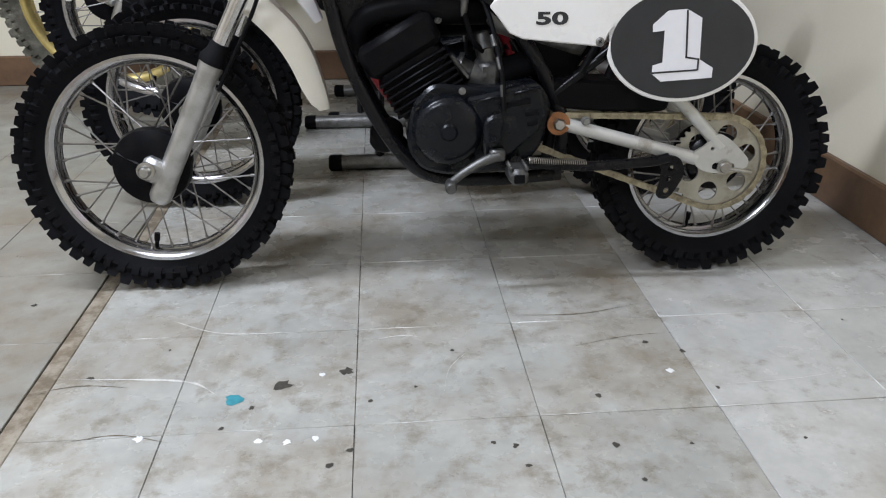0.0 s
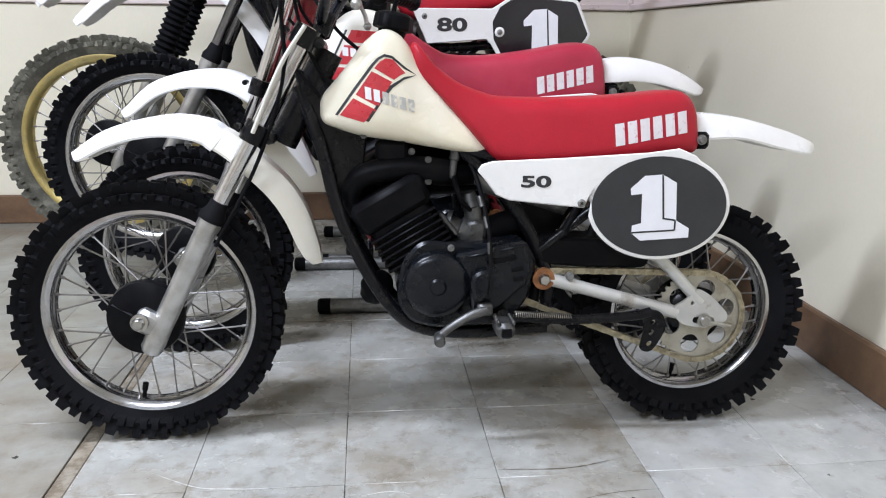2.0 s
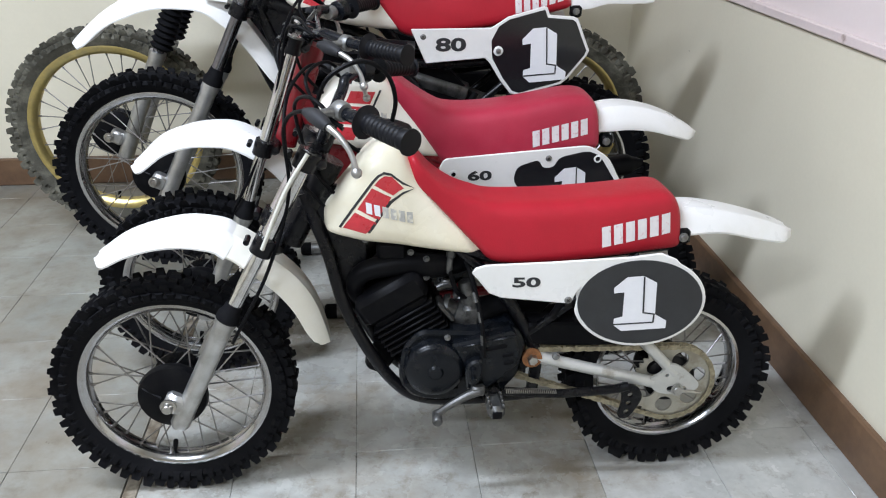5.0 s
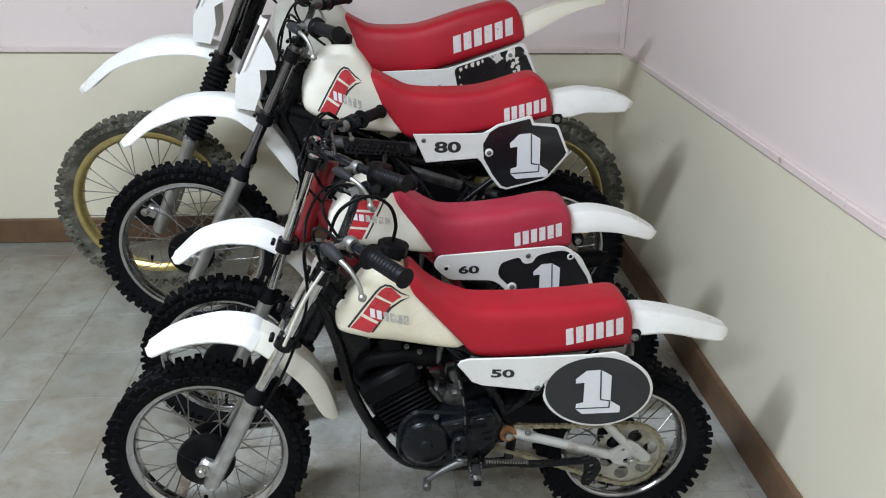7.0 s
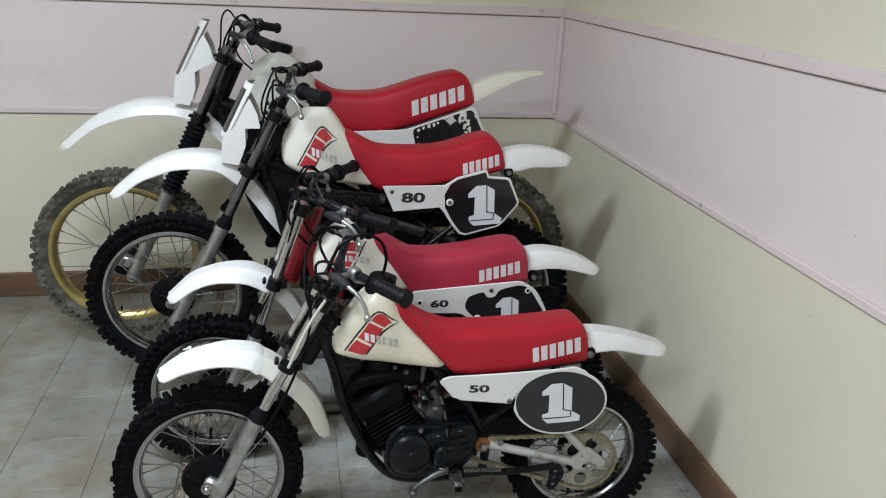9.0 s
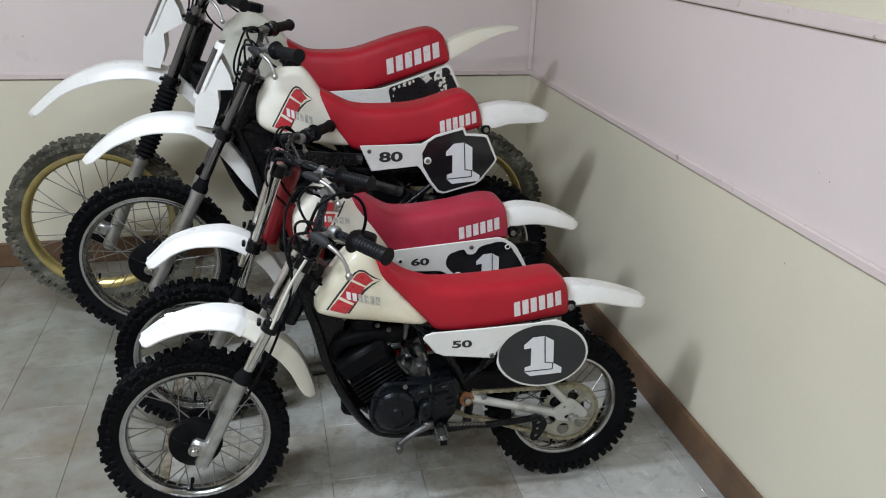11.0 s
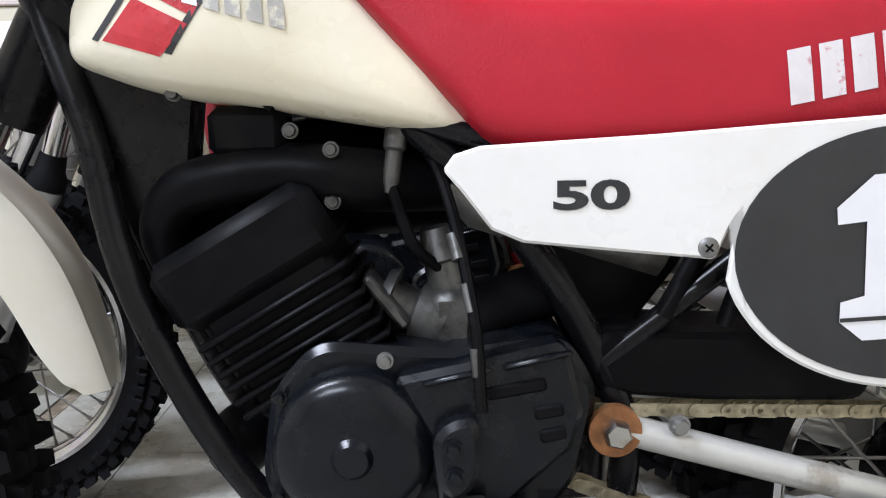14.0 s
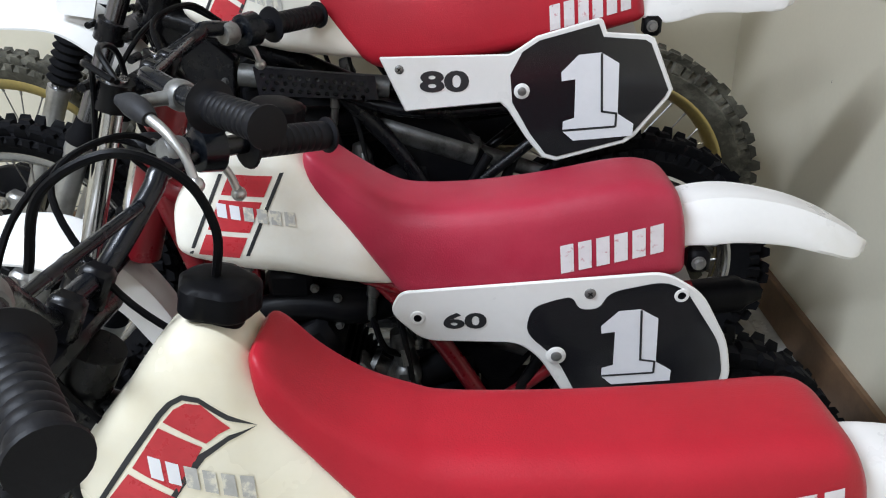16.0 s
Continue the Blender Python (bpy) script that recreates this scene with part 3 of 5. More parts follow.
def handlebar(bike, s):
    """s: clamp point, bend point, grip start and grip end (x, y, z) of the right hand side; both sides are mirrored, then turned about the clamp."""
    c, b, g0, g1 = (np.array(s[k], float) for k in ("clamp", "bend", "grip0", "grip1"))
    ang = radians(s.get("turn", 0.0))

    def at(p, side):
        x, y = p[0] - c[0], p[1] * side
        return np.array([c[0] + x * math.cos(ang) - y * math.sin(ang), x * math.sin(ang) + y * math.cos(ang), p[2]])

    pts = []
    for side in (-1, 1):
        half = [at(c * (1, .35, 1), side), at(c, side), at(c * 0.25 + b * 0.75, side), at(b, side), at(g0, side), at(g0 * 0.1 + g1 * 0.9, side)]
        pts = half[::-1] if side < 0 else pts + half
    part("handlebar", tube(pts, 0.011, 14, 6), s.get("mat", M["bar"]), bike)
    mid = c * 0.35 + b * 0.65
    part("cross_brace", tube([at(mid, -1), at(mid, 1)], 0.006, 10), s.get("mat", M["bar"]), bike)
    for side in (-1, 1):
        part("bar_clamp", block((0.03, 0.022, 0.045), pose(c[0], side * 0.03, c[2] - 0.008, 0, 25, 0), 0.005), M["black"], bike)
    for side in (-1, 1):
        q0, q1 = at(g0, side), at(g1, side)
        prof = [(0, 0.010), (0.005, 0.027), (0.03, 0.028), (0.05, 0.021), (0.09, 0.0165)]
        for k in range(9):
            f = 0.13 + k * 0.085
            prof += [(f, 0.0163), (f + 0.018, 0.0174), (f + 0.065, 0.0174)]
        prof += [(0.95, 0.016), (0.965, 0.0215), (0.99, 0.021), (0.995, 0.017), (1, 0.006)]
        part("grip", spindle(q0 + (q1 - q0) * s.get("grip_from", 0.0), q1, prof, 24), M["grip"], bike)
        d = (q1 - q0) / np.linalg.norm(q1 - q0)
        p = q0 - d * 0.035
        ahead = np.array([-abs(d[1]), d[0] * side, 0.0])
        if side > 0:
            # twist grip housing with its cable guide
            house = spindle(q0 - d * 0.034, q0 - d * 0.002, [(0, 0.017), (0.12, 0.024), (0.88, 0.026), (1, 0.019)], 16)
            block((0.034, 0.026, 0.022), Matrix.Translation(q0 - d * 0.018 + ahead * 0.022), 0.005, house)
            part("throttle_housing", house, M["case"], bike)
            part("cable_elbow", tube([q0 - d * 0.018 + ahead * 0.03, q0 - d * 0.03 + ahead * 0.06, q0 - d * 0.06 + ahead * 0.085], 0.006, 10), M["matt"], bike)
            p = q0 - d * 0.055
        perch = spindle(p - d * 0.012, p + d * 0.012, [(0, 0.0145), (0.2, 0.017), (0.8, 0.017), (1, 0.0145)], 14)
        v = p + ahead * 0.052
        tube([p + ahead * 0.008, p + ahead * 0.03 - d * 0.004, v], [.0085, .0075, .0085], 10, bm=perch)
        part("lever_perch", perch, s.get("perch_mat", M["dull"]), bike)
        drop = np.array([0, 0, -1.0])
        lev = tube([v, v + d * .03 + drop * .006, v + d * .062 + drop * .018 - ahead * .004, v + d * .080 + drop * .040 - ahead * .010, v + d * .088 + drop * .064 - ahead * .012], [.0062, .0060, .0052, .0046, .005], 10)
        e = v + d * .089 + drop * .066 - ahead * .012
        spindle(e - drop * .007, e + drop * .009, [(0, .004), (.2, .0078), (.5, .0092), (.8, .0078), (1, .004)], 12, bm=lev)
        part("lever", lev, s.get("lever_mat", M["alloy"]), bike)
        # dust cover over the pivot
        cover = tube([v - d * .022 + ahead * .006 - drop * .003, v - d * .006, v + d * .018 + drop * .003, v + d * .036 + drop * .008], [.006, .0125, .0125, .0085], 14)
        part("lever_cover", cover, M["cover"], bike, "dark grey rubber lever cover")


def cable(bike, name, pts, r=0.0036, mat=None):
    part(name, tube(pts, r, 8, 8), mat or M["matt"], bike)


def stadium(cx, cz, ang, length, r, n=6):
    out = []
    for e in (1, -1):
        for k in range(n + 1):
            a = ang + (-math.pi / 2 + math.pi * k / n) + (0 if e == 1 else math.pi)
            out.append((cx + e * math.cos(ang) * length / 2 + r * math.cos(a), cz + e * math.sin(ang) * length / 2 + r * math.sin(a)))
    return out


def chain_mesh(c0, r0, c1, r1, y, pitch=0.0127, h=0.0056):
    """A roller chain round two sprockets, plate by plate."""
    c0, c1 = np.array(c0), np.array(c1)
    d = np.linalg.norm(c1 - c0)
    base = math.atan2(*(c1 - c0)[::-1])
    off = math.acos((r0 - r1) / d)
    loop = []
    a_top, a_low = base + off, base - off
    for k in np.linspace(0, 1, 24):
        a = a_top + (2 * math.pi - 2 * off) * k
        loop.append(c0 + r0 * np.array([math.cos(a), math.sin(a)]))
    for k in np.linspace(0, 1, 48):
        a = a_low + (2 * off) * k
        loop.append(c1 + r1 * np.array([math.cos(a), math.sin(a)]))
    loop.append(loop[0])
    seg = [np.linalg.norm(b - a) for a, b in zip(loop, loop[1:])]
    total = sum(seg)
    n = int(total / pitch / 2) * 2
    acc = np.concatenate([[0], np.cumsum(seg)])
    pos = [np.array([np.interp(k * total / n, acc, [q[i] for q in loop]) for i in (0, 1)]) for k in range(n)]
    bm = bmesh.new()
    for k in range(n):
        p, q = pos[k], pos[(k + 1) % n]
        ang = math.atan2(*(q - p)[::-1])
        c = (p + q) / 2
        w = 0.0062 if k % 2 else 0.0046
        for side in (-1, 1):
            ring = stadium(c[0], c[1], ang, pitch, h * (1.0 if k % 2 else 0.94), 4)
            a = [bm.verts.new((x, y + side * w, z)) for x, z in ring]
            b = [bm.verts.new((x, y + side * (w + 0.0013), z)) for x, z in ring]
            bm.faces.new(a), bm.faces.new(b[::-1])
            for i in range(len(a)):
                bm.faces.new((a[i], a[(i + 1) % len(a)], b[(i + 1) % len(a)], b[i]))
        tube([(p[0], y - 0.0075, p[1]), (p[0], y + 0.0075, p[1])], 0.0027, 6, bm=bm)
    return bm


def sprocket_mesh(r, teeth, y, thick, hole_ring, hole_r, n_holes, bore):
    outer = []
    for i in range(teeth * 4):
        a = 2 * math.pi * i / (teeth * 4)
        rr = r + (0.0045 if i % 4 in (1, 2) else -0.0015)
        outer.append((rr * math.cos(a), rr * math.sin(a)))
    holes = [ellipse(hole_ring * math.cos(a), hole_ring * math.sin(a), hole_r, hole_r, 20) for a in np.linspace(0.3, 0.3 + 2 * math.pi, n_holes, endpoint=False)]
    holes.append(ellipse(0, 0, bore, bore, 24))
    return outline_plate(outer, y, thick, holes)


def bolt(x, y, z, r=0.008):
    bm = lathe([(0.001, -0.006), (r * 0.62, -0.006), (r * 0.75, -0.003), (r * 0.75, -0.001), (r, -0.001), (r, 0.002), (0.001, 0.002)], 14, closed=False)
    bm.transform(Matrix.Translation((x, y, z)))
    return bm


def mechanics(bike, wb, fx, fz, fy=1.0, frame_mat=None, swing_mat=None, dx=0.0, dz=0.0, rear_r=0.228, near=True, pipe_shift=(0, 0, 0)):
    """Engine, frame, swingarm, drive and stand. fx, fz, fy: this bike's size against the smallest one."""
    frame_mat, swing_mat = frame_mat or M["black"], swing_mat or M["silver"]

    def q(x, y, z):
        return (x * fx + dx, y * fy, z * fz + dz)

    def ql(loop):
        return [(x * fx + dx, z * fz + dz) for x, z in loop]

    s = (fx + fz) / 2
    # cradle frame
    for side in (-1, 1):
        part("frame_cradle_tube", tube([q(.285, side * .012, .66), q(.325, side * .028, .55), q(.352, side * .045, .44), q(.398, side * .05, .33), q(.452, side * .05, .245),
                                        q(.505, side * .05, .208), q(.60, side * .05, .198), q(.74, side * .05, .205)], .0125 * s, 12), frame_mat, bike)
        part("frame_rear_tube", tube([q(.57, side * .04, .555), q(.66, side * .055, .46), q(.735, side * .055, .32), q(.735, side * .05, .21)], .0125 * s, 12), frame_mat, bike)
        part("seat_rail", tube([q(.55, side * .045, .56), q(.70, side * .06, .525), q(.99, side * .06, .545)], .010 * s, 10), frame_mat, bike)
        part("seat_stay", tube([q(.72, side * .06, .36), q(.82, side * .065, .44), q(.93, side * .062, .53)], .009 * s, 10), frame_mat, bike)
    part("frame_backbone", tube([q(.29, 0, .67), q(.42, 0, .625), q(.60, 0, .545)], .021 * s, 14), frame_mat, bike)
    gusset = outline_plate(ql([(.275, .70), (.35, .655), (.41, .60), (.40, .52), (.385, .43), (.372, .40), (.335, .50), (.305, .59)]), -.018 * fy, .036 * fy, bevel=.003)
    part("head_gusset", gusset, frame_mat, bike)
    # engine
    case = outline_plate(rounded(ql([(.455, .27), (.465, .345), (.50, .385), (.60, .375), (.69, .385), (.715, .34), (.70, .27), (.66, .222), (.53, .215), (.48, .228)])), -.078 * fy, .156 * fy, bevel=.006)
    part("crankcase", case, M["case"], bike)
    cx, cz = ql([(.528, .303)])[0]
    cov = lathe([(.001, -.113), (.012, -.113), (.016, -.108), (.045 * s, -.106), (.056 * s, -.102), (.061 * s, -.094), (.063 * s, -.070), (.001, -.070)], 48, closed=False)
    cov.transform(Matrix.Translation((cx, -.113 * (fy - 1), cz)))
    cover = part("engine_cover", cov, M["case"], bike, "round black painted flywheel cover")
    for a in (0.9, 2.5, 3.7, 5.4):
        part("cover_bolt", bolt(cx + .069 * s * math.cos(a), -.085 * fy, cz + .069 * s * math.sin(a), .006), M["case"], cover)
    drive = outline_plate(ql([(.5585, .361), (.612, .3715), (.679, .3855), (.687, .379), (.698, .332), (.690, .303), (.658, .275), (.639, .257), (.590, .253), (.585, .312)]), -.102 * fy, .034 * fy, bevel=.005)
    dcov = part("drive_cover", drive, M["case"], bike, "angular black drive cover with a straight upper edge")
    for x, z, l in ((.648, .352, .045), (.672, .334, .022), (.675, .316, .020)):
        slot = block((l * s, .004, .010 * s), Matrix.Translation(q(x, -.1025, z)) @ pose(0, 0, 0, 0, -9, 0), .0018)
        part("cooling_slot", slot, M["rubber"], dcov)
    for x, z in ((.606, .366), (.664, .377)):
        part("edge_rib", block((.052 * s, .007, .0045), Matrix.Translation(q(x, -.1035, z - .003)) @ pose(0, 0, 0, 0, -11.5, 0), .002), M["case"], dcov)
    housing = outline_plate(rounded(ql([(.586, .322), (.600, .334), (.618, .337), (.6215, .316), (.618, .284), (.602, .272), (.590, .284)])), -.122 * fy, .024 * fy, bevel=.005)
    box = part("shaft_housing", housing, M["case"], dcov)
    for x, z in ((.601, .315), (.602, .294)):
        part("housing_bolt", bolt(*q(x, -.1235, z), .007), M["case"], box)
    part("cover_bolt", bolt(*q(.553, -.088, .372), .0065), M["dull"], dcov)
    # cylinder leans forward, finned, with a plain head
    axis = pose(0, 0, 0, 0, -30, 0)
    base = Vector(q(.505, 0, .345))
    up = (axis.to_3x3() @ Vector((0, 0, 1)))
    barrel = block((.118 * s, .118 * fy, .11 * s), Matrix.Translation(base + up * .05 * s) @ axis, .008)
    cyl = part("cylinder", barrel, M["matt"], bike)
    fin0 = None
    for k in range(6):
        m = Matrix.Translation(base + up * (.012 + k * .0125) * s) @ axis
        if fin0 is None:
            fin0 = part("cooling_fin", block((.134 * s, .138 * fy, .0055 * s), bevel=.0022), M["matt"], cyl)
            fin0.matrix_basis = m
        else:
            repeat("cooling_fin", fin0, m, cyl)
    part("cylinder_head", block((.146 * s, .14 * fy, .062 * s), Matrix.Translation(base + up * .118 * s) @ axis, .012), M["matt"], cyl)
    part("spark_plug_cap", tube([base + up * .15 * s, base + up * .19 * s + Vector((.01, 0, 0)), base + up * .2 * s + Vector((.05 * s, -.01, 0))], .009, 10), M["rubber"], cyl)
    # carburettor and intake
    carb = spindle(q(.548, -.012, .405), q(.60, -.02, .385), [(0, .026), (.15, .03), (.16, .02), (.5, .018), (.55, .027), (1, .027)], 16)
    block((.038 * s, .05, .05 * s), Matrix.Translation(q(.605, -.02, .39)), .008, carb)
    spindle(q(.605, -.02, .41), q(.592, -.022, .465), [(0, .017), (.5, .017), (.55, .02), (1, .012)], 14, bm=carb)
    spindle(q(.61, -.02, .37), q(.615, -.02, .335), [(0, .018), (.7, .018), (1, .01)], 14, bm=carb)
    part("carburettor", carb, M["carb"], bike)
    fl = block((.010, .04, .052 * s), Matrix.Translation(q(.553, -.03, .408)) @ pose(0, 0, 0, 0, -38, 0), .003)
    part("intake_flange", fl, M["carb"], bike)
    part("intake_boot", tube([q(.62, -.015, .385), q(.66, -.005, .40), q(.70, 0, .41)], .024 * s, 14), M["rubber"], bike)
    air = outline_plate(rounded(ql([(.712, .335), (.712, .385), (.79, .382), (.93, .374), (.93, .322), (.80, .326)])), -.068 * fy, .09 * fy, bevel=.005)
    part("air_box", air, M["matt"], bike)
    # exhaust: header, chamber over the engine, silencer to the rear
    pipe = tube([q(.44, 0, .40), q(.392, -.01, .425), q(.376, -.02, .465), q(.40, -.03, .50), q(.47, -.03, .512), q(.54, -.025, .505), q(.63, .03, .50), q(.74, .075, .49), q(.86, .08, .495)],
                [.016, .018, .019, .021, .024, .026, .027, .026, .016], 16, 6)
    part("exhaust_chamber", pipe, M["matt"], bike)
    part("silencer", spindle(q(.85 + pipe_shift[0], .08 + pipe_shift[1], .495 + pipe_shift[2]), q(1.055 + pipe_shift[0], .085 + pipe_shift[1], .515 + pipe_shift[2]), [(0, .018), (.05, .027), (.85, .027), (.9, .02), (1, .013)], 18), M["matt"], bike)
    blob = tube([q(.395, .02, .25), q(.41, .02, .262), q(.43, .02, .285), q(.44, .02, .30)], [.012, .03, .028, .012], 14)
    part("horn_guard", blob, M["matt"], bike)
    # added black bodies: they block the view through and stand in for shade
    part("exhaust_belly", tube([q(.385, .05, .40), q(.40, .055, .47), q(.47, .055, .505), q(.56, .055, .50), q(.66, .06, .49)], [.02, .04, .052, .05, .03], 16), M["matt"], bike)
    part("ignition_coil", block((.06 * s, .05, .04 * s), Matrix.Translation(q(.45, -.02, .545)), .008), M["matt"], bike)
    part("inner_mudguard", outline_plate(ql([(.62, .53), (.74, .50), (.80, .44), (.74, .36), (.68, .42)]), -.02 * fy, .06 * fy, bevel=.004), M["matt"], bike)
    # swingarm and rear drive
    for side in (-1, 1):
        arm = tube([q(.728, side * .065, .307), q(.985, side * .078, .235)], .0125 * s, 14)
        part("swingarm_tube", arm, swing_mat, bike)
        part("swingarm_strut", tube([q(.88, side * .05, .40), q(.955, side * .07, .335), q(1.03, side * .078, .255)], .0115 * s, 14), swing_mat, bike)
        dog = outline_plate(rounded(ql([(.97, .245), (1.0, .262), (1.02, .285), (1.045, .272), (1.085, .232), (1.08, .214), (1.03, .205), (.99, .214)])), side * .084 * fy - .003, .006,
                            holes=[stadium(wb, rear_r, -.05, .03, .007), ellipse(*ql([(1.012, .255)])[0], .004, .004, 12)])
        part("axle_plate", dog, swing_mat, bike)
        ax = bolt(wb, side * .092 * fy, rear_r, .014)
        if side > 0:
            ax.transform(Matrix.Translation((wb, side * .092 * fy, rear_r)) @ Matrix.Rotation(math.pi, 4, "Z") @ Matrix.Translation((-wb, -side * .092 * fy, -rear_r)))
        part("axle_nut", ax, M["steel"], bike)
        part("chain_adjuster", tube([(wb + .01, side * .088 * fy, rear_r - .004), (wb + .055 * s, side * .088 * fy, rear_r - .012)], .0035, 8), M["steel"], bike)
    part("arm_bolt", bolt(*q(.775, -.081, .312), .0085), M["dull"], bike)
    px, pz = ql([(.727, .307)])[0]
    wash = lathe([(.009, -.004), (.021, -.004), (.021, .004), (.009, .004)], 24)
    wash.transform(Matrix.Translation((px, -.074 * fy, pz)))
    part("pivot_washer", wash, M["rust"], bike, "rusty orange pivot washer")
    part("pivot_bolt", spindle((px, -.074 * fy, pz), (px, -.09 * fy, pz), [(0, .0115), (.8, .0115), (1, .009)], 6), M["steel"], bike)
    part("pivot_shaft", tube([(px, -.07 * fy, pz), (px, .07 * fy, pz)], .012, 12), frame_mat, bike)
    part("shock_absorber", spindle(q(.60, 0, .50), q(.90, 0, .40), [(0, .012), (.1, .03), (.6, .03), (.62, .018), (1, .014)], 16), M["dull"] if near else M["carb"], bike)
    # brackets below the panel
    part("panel_bracket", tube([q(.80, -.06, .455), q(.765, -.065, .395)], .0085 * s, 10), M["matt"], bike)
    part("panel_bracket", tube([q(.84, -.055, .45), q(.815, -.062, .385)], .0085 * s, 10), M["matt"], bike)
    lower = ql([(.665, .298)])[0]
    part("chain", chain_mesh(lower, .024 * s, (wb, rear_r), .088 * s, -.058 * fy, .0127), M["chain"], bike, "dull brassy roller chain")
    sp = sprocket_mesh(.086 * s, 40, -.0605 * fy, .004, .056 * s, .0185 * s, 6, .022)
    sp.transform(Matrix.Translation((wb, 0, rear_r)))
    part("rear_sprocket", sp, M["sprocket"], bike, "cream painted sprocket with six round holes")
    # foot peg
    for side in (-1, 1):
        peg = block((.034 * s, .062, .030 * s), Matrix.Translation(q(.645, side * .128, .230)), .009)
        for k in range(4):
            for e in (-1, 1):
                block((.006, .008, .010), Matrix.Translation(q(.645 + e * .0135, side * (.106 + k * .0145), .245)), .002, peg)
        fp = part("foot_peg", peg, M["carb"], bike)
        part("peg_hollow", block((.019 * s, .004, .016 * s), Matrix.Translation(q(.645, side * .1595, .229)), .0015), M["rubber"], fp)
        part("peg_bracket", tube([q(.66, side * .05, .21), q(.652, side * .075, .235), q(.648, side * .10, .245)], .011, 10), frame_mat, bike)
    lev = tube([q(.615, -.118, .262), q(.585, -.122, .252), q(.55, -.125, .232), q(.528, -.125, .214)], [.010, .0085, .0075, .0075], 10)
    spindle(q(.53, -.115, .213), q(.528, -.15, .211), [(0, .008), (.1, .0105), (.9, .0105), (1, .008)], 14, bm=lev)
    block((.028, .02, .022), Matrix.Translation(q(.612, -.115, .262)), .004, lev)
    part("gear_lever", lev, M["carb"], bike)
    if near:
        part("side_stand", tube([q(.665, -.088, .238), q(.78, -.098, .232), q(.89, -.102, .238), q(.925, -.104, .245)], .0095, 10), M["black"], bike, "folded black side stand")
        foot = outline_plate(rounded(ql([(.905, .252), (.945, .248), (.958, .215), (.93, .165), (.905, .17), (.915, .21)])), -.108, .006, holes=[ellipse(*ql([c])[0], .006, .006, 10) for c in ((.93, .225), (.928, .205), (.925, .183))])
        part("stand_foot", foot, M["black"], bike)
        spring = [q(.67 + .105 * k / 160, -.10, .247 - .008 * k / 160) for k in range(161)]
        coil = [(x, y + .0055 * math.cos(k * 1.05), z + .0055 * math.sin(k * 1.05)) for k, (x, y, z) in enumerate(spring)]
        part("stand_spring", tube(coil, .0011, 5, 1), M["steel"], bike)
    cable(bike, "clutch_cable", [q(.57, -.02, .56), q(.60, -.06, .50), q(.618, -.10, .41), q(.622, -.118, .34)], .0045)
    for a, b, r in ((q(.605, -.075, .465), q(.609, -.085, .447), .0055), (q(.613, -.092, .43), q(.617, -.10, .41), .0045), (q(.6185, -.108, .385), q(.62, -.112, .365), .0042)):
        part("cable_ferrule", tube([a, b], r, 10), M["carb"], bike)
    part("fuel_tap", spindle(q(.565, -.04, .545), q(.558, -.045, .495), [(0, .0095), (.3, .0095), (.35, .007), (.8, .007), (1, .004)], 12), M["carb"], bike)
    part("fuel_hose", tube([q(.56, -.045, .50), q(.575, -.05, .455), q(.598, -.03, .43)], .005, 8), M["matt"], bike)
    for k, (x, z) in enumerate(((.485, .545), (.515, .53), (.40, .575), (.515, .49))):
        part("frame_bolt", bolt(*q(x, -.05, z), .0065), M["carb"], bike)


def straight_logo(tank, tree, x, z, w, h):
    """Three slanted red blocks between two straight dark stripes, and a row of bars. x, z: lower left corner."""
    def f(loop):
        return [(x + a * w, z + b * h) for a, b in loop]
    lean = .36
    for lo, hi in ((.0, .27), (.33, .70), (.76, 1.0)):
        decal("red_block", [f([(.09 + lean * lo, lo), (.46 + lean * lo, lo - .03), (.46 + lean * hi, hi - .03), (.09 + lean * hi, hi)])], M["decal_red"], tank, tree)
    for a in (.0, .52):
        decal("dark_stripe", [f([(a, .0), (a + .035, .0), (a + .035 + lean, 1.0), (a + lean, 1.0)])], M["decal_black"], tank, tree)
    rows = bars(.30, .50, 1.0, .36, .17, 6, .74, 0.02)
    decal("name_bar", [f(k) for k in rows[:2]], M["decal_white"], tank, tree, lift=.0012)
    decal("name_bar", [f(k) for k in rows[2:]], M["print_grey"], tank, tree, lift=.0012)


